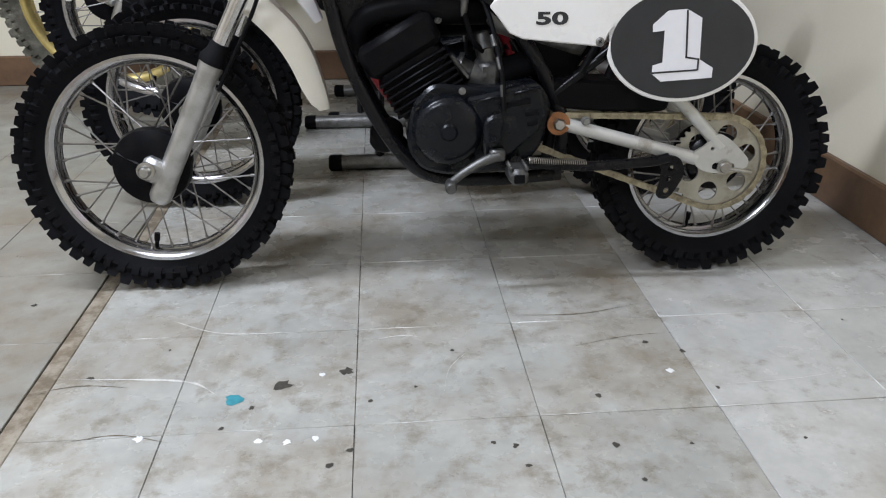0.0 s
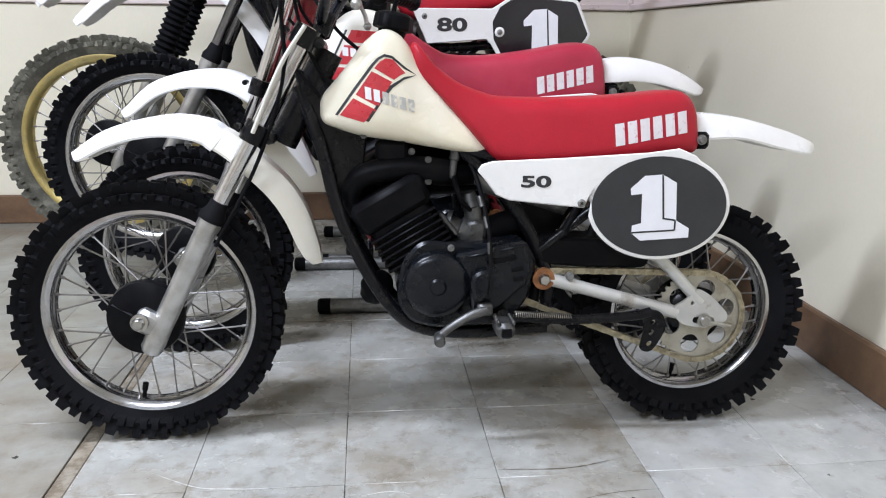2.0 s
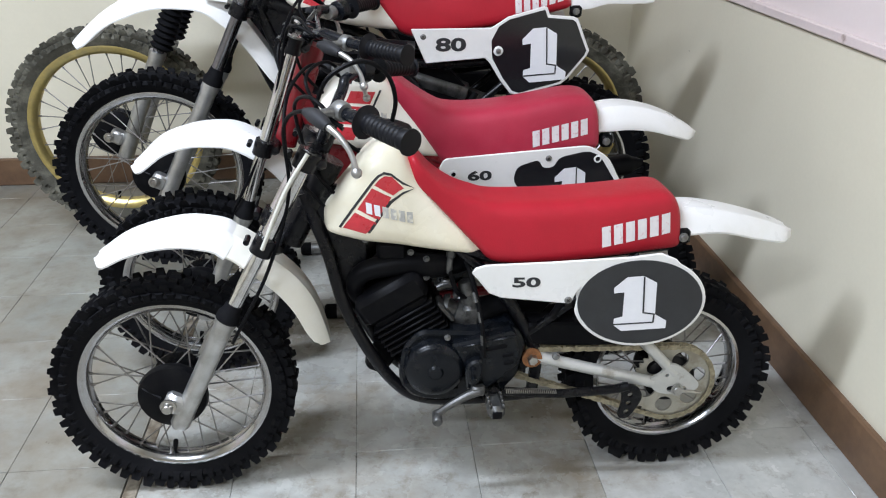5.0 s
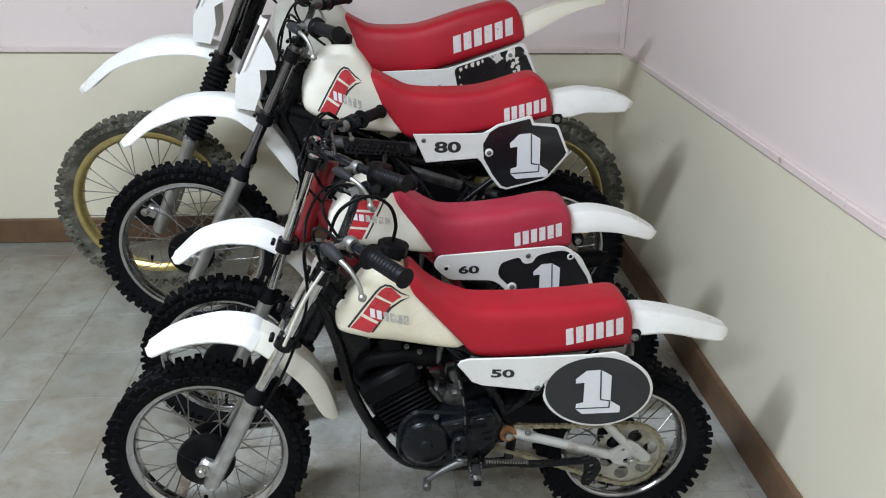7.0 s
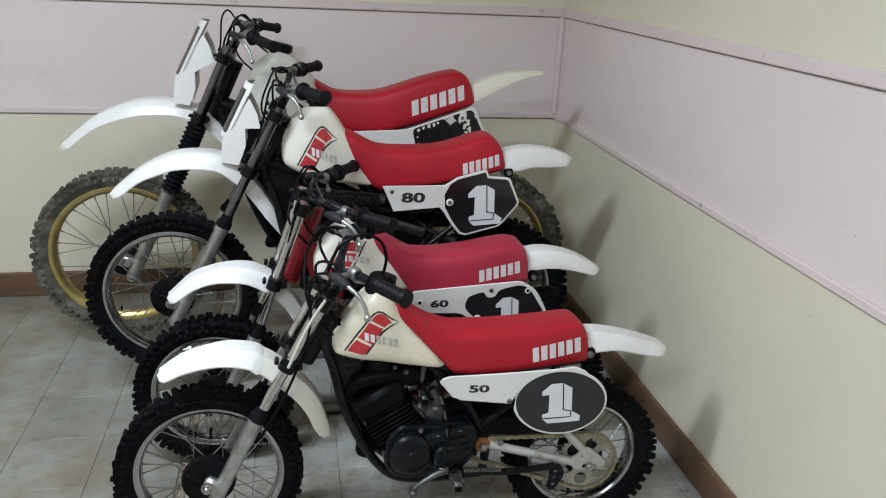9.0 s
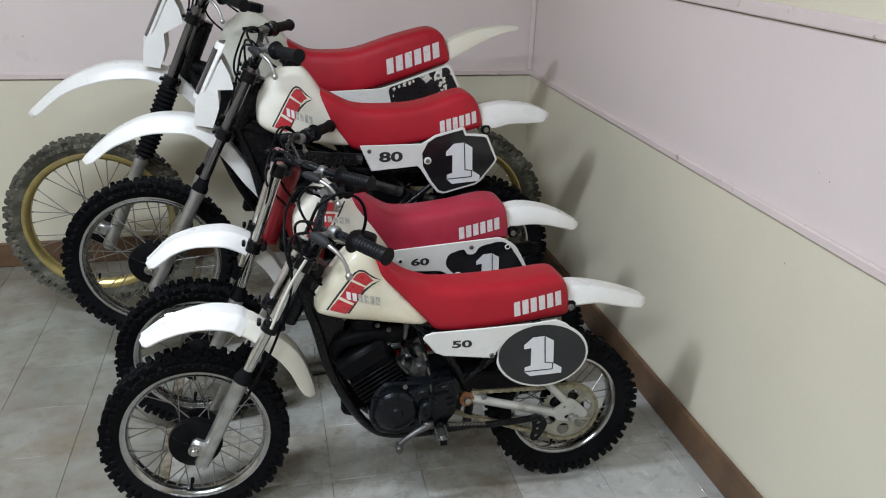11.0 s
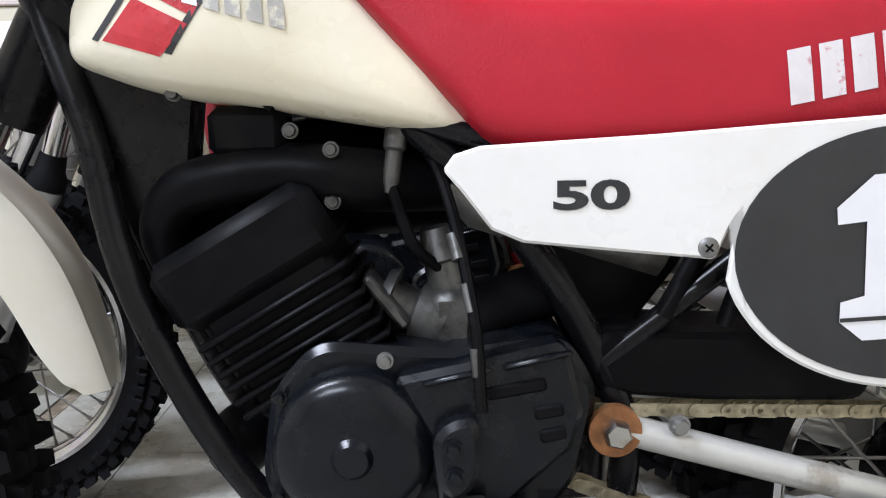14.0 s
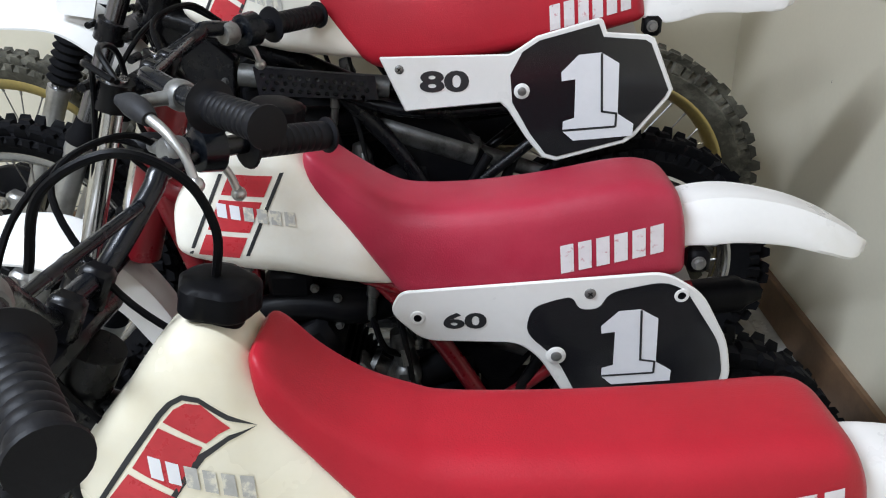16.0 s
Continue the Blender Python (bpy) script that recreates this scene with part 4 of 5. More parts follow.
def tank_logo(tank, tree, x, z, w, h):
    """Three red blocks between two bent black stripes, and a row of outlined bars. x, z: lower left corner."""
    def f(loop):
        return [(x + (a - .377) / .127 * w, z + (b - .606) / .111 * h) for a, b in loop]
    decal("red_block", [f([(.384, .618), (.405, .646), (.440, .627), (.421, .606)])], M["decal_red"], tank, tree)
    decal("red_block", [f([(.409, .652), (.434, .690), (.465, .673), (.443, .632)])], M["decal_red"], tank, tree)
    decal("red_block", [f([(.438, .695), (.447, .706), (.456, .711), (.467, .709), (.486, .687), (.477, .683), (.468, .676)])], M["decal_red"], tank, tree)
    out = [(.377, .619), (.405, .661), (.434, .702), (.443, .712), (.454, .718), (.466, .715), (.485, .698), (.504, .684)]
    low = [(.504, .684), (.484, .694), (.465, .711), (.454, .7135), (.446, .709), (.438, .700), (.409, .659), (.381, .6175)]
    decal("black_stripe", [f(out + low[1:])], M["decal_black"], tank, tree)
    a = [(.424, .6085), (.444, .640), (.461, .666), (.484, .681), (.504, .684)]
    b = [(.484, .6765), (.466, .663), (.448, .638), (.4285, .607)]
    decal("black_stripe", [f(a + b)], M["decal_black"], tank, tree)
    rows = [[(p, q_) for p, q_ in k] for k in bars(.422, .646, .502, .622, .020, 6, .72, 0.05)]
    decal("name_bar", [f(k) for k in rows[:2]], M["decal_white"], tank, tree, lift=.0012)
    decal("name_bar", [f(k) for k in rows[2:]], M["print_grey"], tank, tree, lift=.0012)


def motorcycle(spec):
    bike = thing("motorcycle", spec["label"], "motorcycle", pose(*spec["place"]), "row of motorcycles in the corner")
    wheel(bike, "front_wheel", spec["fork"]["axle"][0], *spec["front"], knobs=spec["knobs"][0], hub_r=spec.get("hub", .05), turn=spec.get("steer", 0.0), lift=spec.get("lift", 0.0))
    wheel(bike, "rear_wheel", spec["wb"], *spec["rear"], knobs=spec["knobs"][1], hub_r=spec.get("hub", .05), drum=False, lift=spec.get("lift", 0.0))
    fork(bike, spec["fork"])
    handlebar(bike, spec["bar"])
    part("front_fender", fender_mesh(spec["front_fender"]), spec.get("ff_mat", M["white"]), bike, spec.get("ff_label", "white plastic front mudguard"))
    # the flap's off-white paints in the dimmer, warmer light behind the fork
    if "flap" in spec:
        part("fender_flap", fender_mesh(spec["flap"]), M["offwhite"], bike, "yellowed white rear flap of the front mudguard")
    part("rear_fender", fender_mesh(spec["rear_fender"]), spec.get("rf_mat", M["white"]), bike, spec.get("rf_label", "white plastic rear mudguard"))
    bm = loft(spec["tank"], 4.0, 36)
    tree = BVHTree.FromBMesh(bm)
    tank = part("fuel_tank", bm, spec["tank_mat"], bike, spec["tank_label"])
    cx, cz = spec["cap"]
    cap = spindle((cx, 0, cz - .012), (cx + .008, 0, cz + .030), [(0, .024), (.25, .026), (.3, .034), (.36, .036), (.85, .035), (.95, .031), (1, .024)], 60)
    for v in cap.verts:
        a, r = math.atan2(v.co.y, v.co.x - cx - .004), math.hypot(v.co.y, v.co.x - cx - .004)
        if r > .029:
            k = 1 + .05 * math.copysign(abs(math.sin(5 * a)) ** .4, math.sin(5 * a))
            v.co.x, v.co.y = cx + .004 + (v.co.x - cx - .004) * k, v.co.y * k
    part("tank_cap", cap, M["matt"], tank)
    if spec.get("breather"):
        cable(bike, "breather_hose", [(cx + .004, 0, cz + .027), (cx + .012, -.006, cz + .075), (cx - .004, -.02, cz + .125), (cx - .05, -.035, cz + .15), (cx - .11, -.04, cz + .12), (cx - .14, -.03, cz + .05)], .0042)
    if "logo" in spec:
        (straight_logo if spec.get("straight") else tank_logo)(tank, tree, *spec["logo"])
    bm = loft(spec["seat"], 4.6, 36)
    tree = BVHTree.FromBMesh(bm)
    seat = part("seat", bm, spec["seat_mat"], bike, spec["seat_label"])
    x0, z0, x1, z1, h = spec["seat_bars"]
    for loop in bars(x0, z0, x1, z1, h, share=.74, lean=.06):
        decal("name_bar", [loop], M["print_white"], seat, tree, lift=.0010)
    y = spec["panel_y"]
    panel = part("side_panel", outline_plate(spec["panel"], y, .006, bevel=.0022), spec.get("panel_mat", M["white"]), bike, spec["panel_label"])
    if "flare" in spec:
        ax = spec["flare"][0]
        panel.matrix_basis = Matrix.Translation((ax, y, 0)) @ pose(0, 0, 0, 0, 0, -spec["flare"][1]) @ Matrix.Translation((-ax, -y, 0))
    if "field" in spec:
        part("number_field", outline_plate(spec["field"], y - .0012, .001), spec["field_mat"], panel, spec["field_label"], flat=True)
        flakes = random.Random(11)
        for fx, fz, fr in spec.get("flakes", ()):
            loop = []
            for k in range(14):
                a, d = 2 * math.pi * k / 14, fr * flakes.uniform(.45, 1.15)
                loop.append((fx + .8 * d * math.cos(a), fz + 1.15 * d * math.sin(a)))
            part("peeled_patch", outline_plate(loop, y - .0018, .0007), M["offwhite"], panel, "bare white patch where black has peeled", flat=True)
        if "one" in spec:
            digit_one(panel, y - .0014, *spec["one"])
    if "text" in spec:
        t, x, z, h, w = spec["text"]
        lettering("displacement_number", t, x, z, h, w, M["decal_black"], panel, y, "black printed number " + t)
    for x, z, kind in spec["bolts"]:
        if kind == "washer":
            part("panel_washer", spindle((x, y + .001, z), (x, y - .004, z), [(0, .0135), (.7, .0135), (1, .0115)], 24), M["white"], panel)
            part("panel_bolt", spindle((x, y - .003, z), (x, y - .006, z), [(0, .0075), (.6, .0075), (1, .0055)], 16), M["dull"], panel)
        elif kind == "hole":
            part("panel_grommet", lathe([(.0055, -.002), (.009, -.002), (.0105, -.0005), (.0105, .004), (.0055, .004)], 24, at=(x, y, z)), M["white"], panel)
            part("panel_recess", spindle((x, y - .0015, z), (x, y + .004, z), [(0, .0062), (1, .0062)], 16), M["matt"], panel)
        else:
            screw = part("panel_screw", spindle((x, y + .001, z), (x, y - .0025, z), [(0, .0078), (.5, .0076), (.8, .0062), (1, .003)], 20), M["dull"], panel)
            for turn in (40, 130):
                part("screw_slot", block((.0075, .0008, .0014), pose(x, y - .0026, z, 0, turn, 0), 0), M["matt"], screw)
    for x, yy, z in spec.get("tail_bolts", ()):
        tail = part("tail_bolt", bolt(x, yy, z, .0095), M["dull"], bike)
        part("tail_bracket", block((.030, .03, .032), Matrix.Translation((x + .003, yy + .02, z - .002)), .006), M["matt"], bike)
    mechanics(bike, spec["wb"], **spec["mech"])
    for k in spec.get("cables", ()):
        cable(bike, "control_cable", *k)
    # inner panel of the far side
    far = [(x, z) for x, z in spec["panel"]]
    part("far_side_panel", outline_plate(far, -y - .006, .006), spec.get("panel_mat", M["white"]), bike)
    return bike


def bar_cables(ox, oz, k=1.0, strip=False, snug=.75):
    """Cables that loop from the levers round the head."""
    def p(x, y, z):
        return (ox + x * k * (snug if z > 0 else 1.0), y * k, oz + z * k * (snug if z > 0 else 1.0))
    return [
        ([p(.05, -.19, .07), p(-.03, -.17, .10), p(-.09, -.10, .04), p(-.07, -.085, -.10), p(-.12, -.085, -.25), p(-.20, -.09, -.40)],),
        ([p(.05, -.18, .06), p(-.02, -.14, .12), p(-.07, -.04, .06), p(-.02, -.03, -.08), p(.06, -.035, -.16), p(.14, -.05, -.22)],),
        ([p(.05, .19, .07), p(-.04, .16, .12), p(-.10, .05, .06), p(-.07, -.03, -.06), p(-.01, -.04, -.14)],),
        ([p(.06, .20, .06), p(.0, .15, .13), p(-.05, .06, .10), p(.02, .03, -.02), p(.12, .03, -.10)],),
    ] + ([([p(-.03, -.095, -.02), p(-.075, -.10, -.09), p(-.125, -.097, -.20)], .004, M["greytank"])] if strip else [])


OVAL = ellipse(.924, .448, .128, .098)
# the white panel: a beak in front that runs into the oval
beak = [(.79, .444), (.74, .449), (.655, .458), (.632, .468), (.612, .495), (.598, .512), (.606, .523), (.625, .529), (.75, .535), (.90, .545), (.955, .553), (.985, .540)]
upper = [q for q in ellipse(.924, .448, .128, .098, 64) if not (q[0] < .985 and q[1] > .53 and q[0] > .80) and not (q[0] < .803 and q[1] > .435) and not (q[0] < .985 and q[1] > .500)]
upper = sorted(upper, key=lambda q: -((math.atan2(q[1] - .448, q[0] - .924) - 1.3) % (2 * math.pi)))
PANEL50 = beak + upper

BIKE50 = dict(
    label="small cream-white motocross bike, bright red seat, black oval number plate", place=(-.303, 1.36, 0, -3, 0, 0), flare=(.62, 4.5), wb=1.036,
    front=(.250, .196, .036, M["rim"], M["rubber"]), rear=(.228, .165, .042, M["rim"], M["rubber"]), knobs=(60, 52), hub=.056,
    fork=dict(bottom=(.012, .190), seal=(.132, .424), top=(.312, .760), spread=.072, r=.0195, axle=(.003, .250), clamps=(.46, .95)),
    bar=dict(clamp=(.335, .05, .775), bend=(.366, .14, .846), grip0=(.404, .20, .852), grip1=(.494, .305, .838), turn=-3.5, grip_from=.2),
    front_fender=[(-.109, .539, .034, .012), (-.098, .547, .044, .018), (-.054, .577, .051, .025), (.002, .597, .056, .028), (.067, .608, .06, .034), (.131, .598, .062, .036), (.160, .578, .061, .037)],
    flap=[(.125, .597, .059, .034), (.172, .573, .057, .036), (.220, .532, .055, .038), (.265, .486, .051, .040), (.294, .436, .046, .039), (.311, .380, .039, .034), (.317, .348, .031, .025), (.318, .332, .022, .013)],
    rear_fender=[(.96, .598, .06, .03), (1.03, .612, .064, .044), (1.104, .603, .06, .036), (1.18, .583, .056, .034), (1.225, .567, .053, .028), (1.248, .557, .046, .022), (1.260, .550, .032, .012)],
    tank=[(.325, .614, .634, .044, .036), (.332, .604, .650, .066, .052), (.348, .597, .670, .076, .060), (.373, .588, .702, .080, .064), (.403, .580, .744, .086, .066), (.436, .575, .768, .088, .066), (.468, .570, .757, .088, .063),
          (.50, .564, .712, .086, .055), (.546, .556, .648, .08, .055), (.59, .549, .600, .072, .056), (.622, .546, .564, .058, .046)],
    tank_mat=M["tank"], tank_label="yellowed cream plastic fuel tank with red and black decal", cap=(.452, .768), logo=(.352, .597, .145, .117),
    seat=[(.482, .705, .728, .03, .03), (.495, .682, .738, .055, .05), (.53, .652, .700, .066, .058), (.57, .612, .673, .074, .062), (.61, .572, .659, .08, .066), (.648, .541, .650, .085, .068),
          (.75, .536, .648, .088, .07), (.865, .545, .653, .088, .07), (.962, .555, .662, .086, .068), (.990, .557, .655, .083, .064), (1.003, .560, .636, .079, .06), (1.008, .565, .615, .073, .054)],
    seat_mat=M["red"], seat_label="bright red vinyl seat with worn white print", seat_bars=(.846, .553, .985, .579, .040),
    panel_y=-.092, panel=PANEL50, panel_label="white plastic side panel with oval number field", field=ellipse(.924, .448, .121, .091), field_mat=M["decal_black"], field_label="black oval number field",
    one=(.871, .385, .111, .122), text=("50", .676, .4815, .022, .055), bolts=[(.785, .453, "screw")], tail_bolts=[(1.012, -.075, .565)],
    mech=dict(fx=1.0, fz=1.0, rear_r=.228), breather=True, cables=bar_cables(.335, .79, strip=True),
)
BIKE60 = dict(
    label="white motocross bike, red frame, faded red seat, black number panel", place=(-.327, 1.80, 0, 0, 0, 0), wb=1.06,
    front=(.252, .196, .037, M["rim"], M["rubber"]), rear=(.236, .168, .044, M["rim"], M["rubber"]), knobs=(60, 52), hub=.056,
    fork=dict(bottom=(.005, .195), seal=(.135, .465), top=(.288, .89), spread=.075, r=.0195, axle=(.0, .252), clamps=(.40, .95), frame_mat=M["redpaint"], tube_mat=M["chrome"]),
    bar=dict(clamp=(.31, .05, .885), bend=(.345, .15, .905), grip0=(.405, .215, .893), grip1=(.492, .322, .893), turn=5.0, grip_from=.2, lever_mat=M["alloy"]),
    front_fender=[(-.123, .575, .034, .014), (-.108, .589, .046, .021), (-.055, .637, .053, .028), (.0, .660, .056, .03), (.06, .672, .06, .036), (.13, .668, .062, .04), (.20, .63, .06, .04),
                  (.25, .57, .052, .034), (.285, .50, .046, .03), (.31, .43, .03, .012)],
    rear_fender=[(.93, .675, .055, .03), (1.0, .702, .06, .05), (1.06, .706, .06, .05), (1.13, .692, .056, .044), (1.185, .670, .054, .037), (1.222, .648, .049, .028), (1.238, .637, .041, .020), (1.246, .630, .028, .011)],
    tank=[(.312, .668, .70, .044, .036), (.317, .657, .722, .066, .05), (.332, .648, .748, .076, .057), (.358, .64, .782, .08, .061), (.402, .630, .815, .086, .063), (.455, .624, .815, .088, .063), (.49, .618, .782, .088, .06),
          (.53, .612, .728, .085, .055), (.57, .607, .676, .078, .055), (.60, .604, .64, .066, .05), (.615, .605, .624, .05, .04)],
    tank_mat=M["aged"], tank_label="off-white fuel tank with red decal, edge scuffed", cap=(.45, .818), straight=True, logo=(.334, .652, .150, .110),
    seat=[(.488, .752, .772, .03, .03), (.50, .735, .785, .055, .05), (.547, .68, .757, .066, .058), (.59, .624, .735, .075, .062), (.625, .592, .724, .084, .066), (.70, .594, .722, .088, .07),
          (.80, .603, .733, .089, .07), (.905, .618, .752, .088, .070), (.952, .624, .750, .086, .068), (.973, .628, .736, .084, .064), (.982, .632, .712, .080, .060), (.986, .636, .69, .074, .054)],
    seat_mat=M["faded"], seat_label="faded crimson vinyl seat with worn white print", seat_bars=(.820, .622, .957, .652, .038),
    panel_y=-.094, panel=rounded([(.596, .572), (.611, .603), (.64, .605), (.958, .628), (1.009, .595), (1.05, .52), (1.062, .46), (1.03, .405), (.92, .40), (.84, .425), (.80, .495), (.769, .522), (.64, .527)]),
    panel_label="white side panel carrying a black number field",
    field=rounded([(.777, .54), (.785, .578), (.818, .590), (.838, .594), (.848, .574), (.874, .575), (.886, .600), (.955, .615), (.985, .602), (1.038, .52), (1.049, .462), (1.022, .415), (.925, .41), (.852, .434), (.823, .495)]),
    field_mat=M["gloss_black"], field_label="glossy black number field", one=(.878, .455, .10, .12), text=("60", .668, .5465, .025, .058),
    bolts=[(.980, .594, "hole"), (.820, .503, "washer"), (.634, .564, "hole"), (.861, .598, "screw")], tail_bolts=[(1.005, -.07, .628)],
    mech=dict(fx=1.012, fz=1.08, rear_r=.236, frame_mat=M["redpaint"], near=False, pipe_shift=(.055, -.075, -.012)), cables=bar_cables(.31, .89, snug=.45),
)
BIKE80 = dict(
    label="mid-size white motocross bike with red seat on a work stand", place=(-.516, 2.22, 0, 0, 0, 0), wb=1.214, lift=.12,
    front=(.295, .238, .040, M["rim"], M["rubber"]), rear=(.273, .205, .05, M["rim"], M["rubber"]), knobs=(62, 56), hub=.06,
    fork=dict(bottom=(.012, .325), seal=(.20, .69), top=(.405, 1.10), spread=.085, r=.022, axle=(.009, .415), clamps=(.47, .93), tube_mat=M["dark_chrome"]),
    bar=dict(clamp=(.415, .05, 1.12), bend=(.44, .16, 1.175), grip0=(.478, .25, 1.18), grip1=(.545, .36, 1.18)),
    front_fender=[(-.171, .790, .036, .018), (-.15, .811, .050, .026), (-.09, .862, .058, .03), (-.03, .90, .062, .04), (.04, .929, .066, .046), (.12, .938, .068, .05), (.21, .925, .068, .05),
                  (.285, .865, .06, .045), (.34, .79, .054, .04), (.385, .71, .046, .034), (.412, .635, .03, .012)],
    rear_fender=[(1.16, .93, .06, .04), (1.22, .947, .066, .07), (1.30, .958, .064, .066), (1.386, .948, .058, .058), (1.43, .934, .056, .046), (1.456, .921, .050, .034), (1.469, .911, .034, .018)],
    tank=[(.405, .925, .975, .03, .02), (.418, .905, 1.02, .07, .04), (.45, .885, 1.068, .088, .055), (.50, .866, 1.10, .095, .06), (.555, .852, 1.105, .098, .06), (.60, .843, 1.06, .097, .06),
          (.65, .838, .978, .092, .06), (.69, .834, .92, .084, .058), (.72, .832, .88, .07, .052), (.738, .836, .858, .05, .04)],
    tank_mat=M["aged"], tank_label="cream white fuel tank with red and black decal", cap=(.525, 1.105), logo=(.455, .885, .14, .150),
    seat=[(.600, .985, 1.012, .04, .03), (.615, .955, 1.018, .062, .05), (.655, .90, 1.006, .074, .06), (.70, .852, .988, .08, .064), (.75, .826, .972, .088, .07), (.85, .832, .967, .094, .074),
          (.97, .85, .976, .095, .074), (1.11, .878, 1.017, .093, .07), (1.148, .887, 1.013, .09, .066), (1.174, .894, .992, .086, .062), (1.188, .898, .962, .08, .058), (1.198, .905, .93, .07, .05)],
    seat_mat=M["red"], seat_label="red vinyl seat with worn white print", seat_bars=(1.035, .868, 1.175, .902, .040),
    panel_y=-.10, panel=[(.749, .833), (.79, .739), (.955, .752), (.968, .74), (1.00, .69), (1.03, .652), (1.055, .645), (1.175, .676), (1.192, .688), (1.245, .755), (1.251, .77), (1.212, .856), (1.20, .862),
                         (1.132, .867), (1.124, .888), (1.115, .890), (1.016, .863), (.99, .846), (.97, .834)],
    panel_label="white side panel with black racing number plate",
    field=[(.972, .80), (.976, .752), (1.008, .696), (1.036, .66), (1.056, .654), (1.170, .683), (1.186, .694), (1.237, .758), (1.242, .77), (1.206, .848), (1.196, .854), (1.126, .860), (1.117, .881), (1.02, .856), (.992, .838)],
    field_mat=M["gloss_black"], field_label="glossy black number plate", one=(1.058, .683, .128, .152), text=("80", .817, .772, .037, .084), bolts=[(.992, .772, "washer"), (.783, .812, "screw")], tail_bolts=[(1.21, -.08, .872)],
    mech=dict(fx=1.172, fz=1.16, fy=1.12, dz=.12, rear_r=.393, near=False), cables=bar_cables(.415, 1.14, 1.0, snug=.45),
)
BIKE125 = dict(
    label="large white motocross bike with red seat, gold rims and dusty tyres", place=(-.765, 2.66, 0, 0, 0, 0), wb=1.508, lift=.055,
    front=(.350, .288, .043, M["gold"], M["dusty"]), rear=(.345, .268, .056, M["gold"], M["dusty"]), knobs=(64, 58), hub=.062,
    fork=dict(bottom=(.05, .32), seal=(.215, .68), top=(.470, 1.24), spread=.095, r=.024, axle=(.02, .405), clamps=(.52, .92), tube_mat=M["dark_chrome"], boot=((.222, .695), (.340, .955))),
    bar=dict(clamp=(.485, .05, 1.245), bend=(.52, .16, 1.285), grip0=(.565, .26, 1.29), grip1=(.64, .37, 1.27)),
    front_fender=[(-.173, .843, .036, .018), (-.15, .868, .052, .026), (-.045, .957, .062, .035), (.08, 1.016, .068, .05), (.18, 1.033, .07, .055), (.28, 1.022, .07, .05), (.37, .985, .066, .05),
                  (.43, .92, .058, .04), (.47, .85, .045, .03)],
    rear_fender=[(1.34, 1.06, .055, .05), (1.42, 1.11, .06, .06), (1.53, 1.15, .055, .045), (1.63, 1.162, .046, .022), (1.68, 1.161, .038, .012), (1.703, 1.160, .030, .007), (1.710, 1.160, .018, .003)], rf_mat=M["aged"], rf_label="translucent off-white rear mudguard",
    tank=[(.525, 1.03, 1.09, .04, .03), (.54, .995, 1.14, .085, .05), (.58, .965, 1.185, .10, .06), (.63, .95, 1.218, .105, .065), (.70, .94, 1.20, .105, .065), (.77, .936, 1.13, .10, .062),
          (.82, .932, 1.05, .09, .06), (.86, .93, .98, .075, .055), (.885, .932, .95, .05, .04)],
    tank_mat=M["greytank"], tank_label="translucent grey-white plastic fuel tank", cap=(.66, 1.215),
    seat=[(.745, 1.085, 1.115, .03, .03), (.765, 1.05, 1.122, .06, .05), (.82, .98, 1.095, .075, .062), (.87, .932, 1.077, .088, .068), (.96, .928, 1.074, .096, .074), (1.05, .932, 1.084, .098, .076),
          (1.19, .972, 1.13, .097, .074), (1.31, 1.012, 1.162, .094, .07), (1.356, 1.028, 1.161, .091, .066), (1.386, 1.038, 1.142, .086, .062), (1.403, 1.045, 1.108, .08, .058), (1.414, 1.055, 1.075, .07, .05)],
    seat_mat=M["red"], seat_label="red vinyl seat with white print", seat_bars=(1.155, .985, 1.375, 1.055, .058),
    panel_y=-.105, panel=rounded([(.893, .925), (1.128, .935), (1.17, .947), (1.408, 1.031), (1.468, .903), (1.40, .80), (1.24, .78), (1.167, .853), (.97, .858)]),
    panel_label="white side panel with peeling black number field", field=rounded([(1.16, .937), (1.40, 1.02), (1.458, .902), (1.395, .81), (1.245, .79), (1.178, .858)]), field_mat=M["worn_black"],
    field_label="peeling black number field with white patches", flakes=[(1.361, .985, .026), (1.384, .962, .014), (1.372, .951, .011), (1.392, .938, .012), (1.379, .925, .009), (1.366, .909, .011), (1.385, .902, .013), (1.352, .902, .006), (1.403, .915, .006),
                                                                     (1.186, .934, .009), (1.206, .944, .008), (1.226, .951, .010), (1.247, .956, .008), (1.262, .963, .006), (1.188, .876, .007), (1.203, .869, .006), (1.182, .905, .005)],
    bolts=[(1.17, .862, "screw"), (1.36, .985, "washer"), (1.11, .87, "screw")],
    mech=dict(fx=1.455, fz=1.43, fy=1.2, dz=.055, rear_r=.40, near=False), cables=bar_cables(.515, 1.29, 1.0, snug=.4) + [([(.53, -.13, 1.285), (.50, -.10, 1.34), (.47, -.07, 1.372), (.445, -.05, 1.34), (.435, -.04, 1.25), (.42, -.06, 1.16)], .0032)],
)


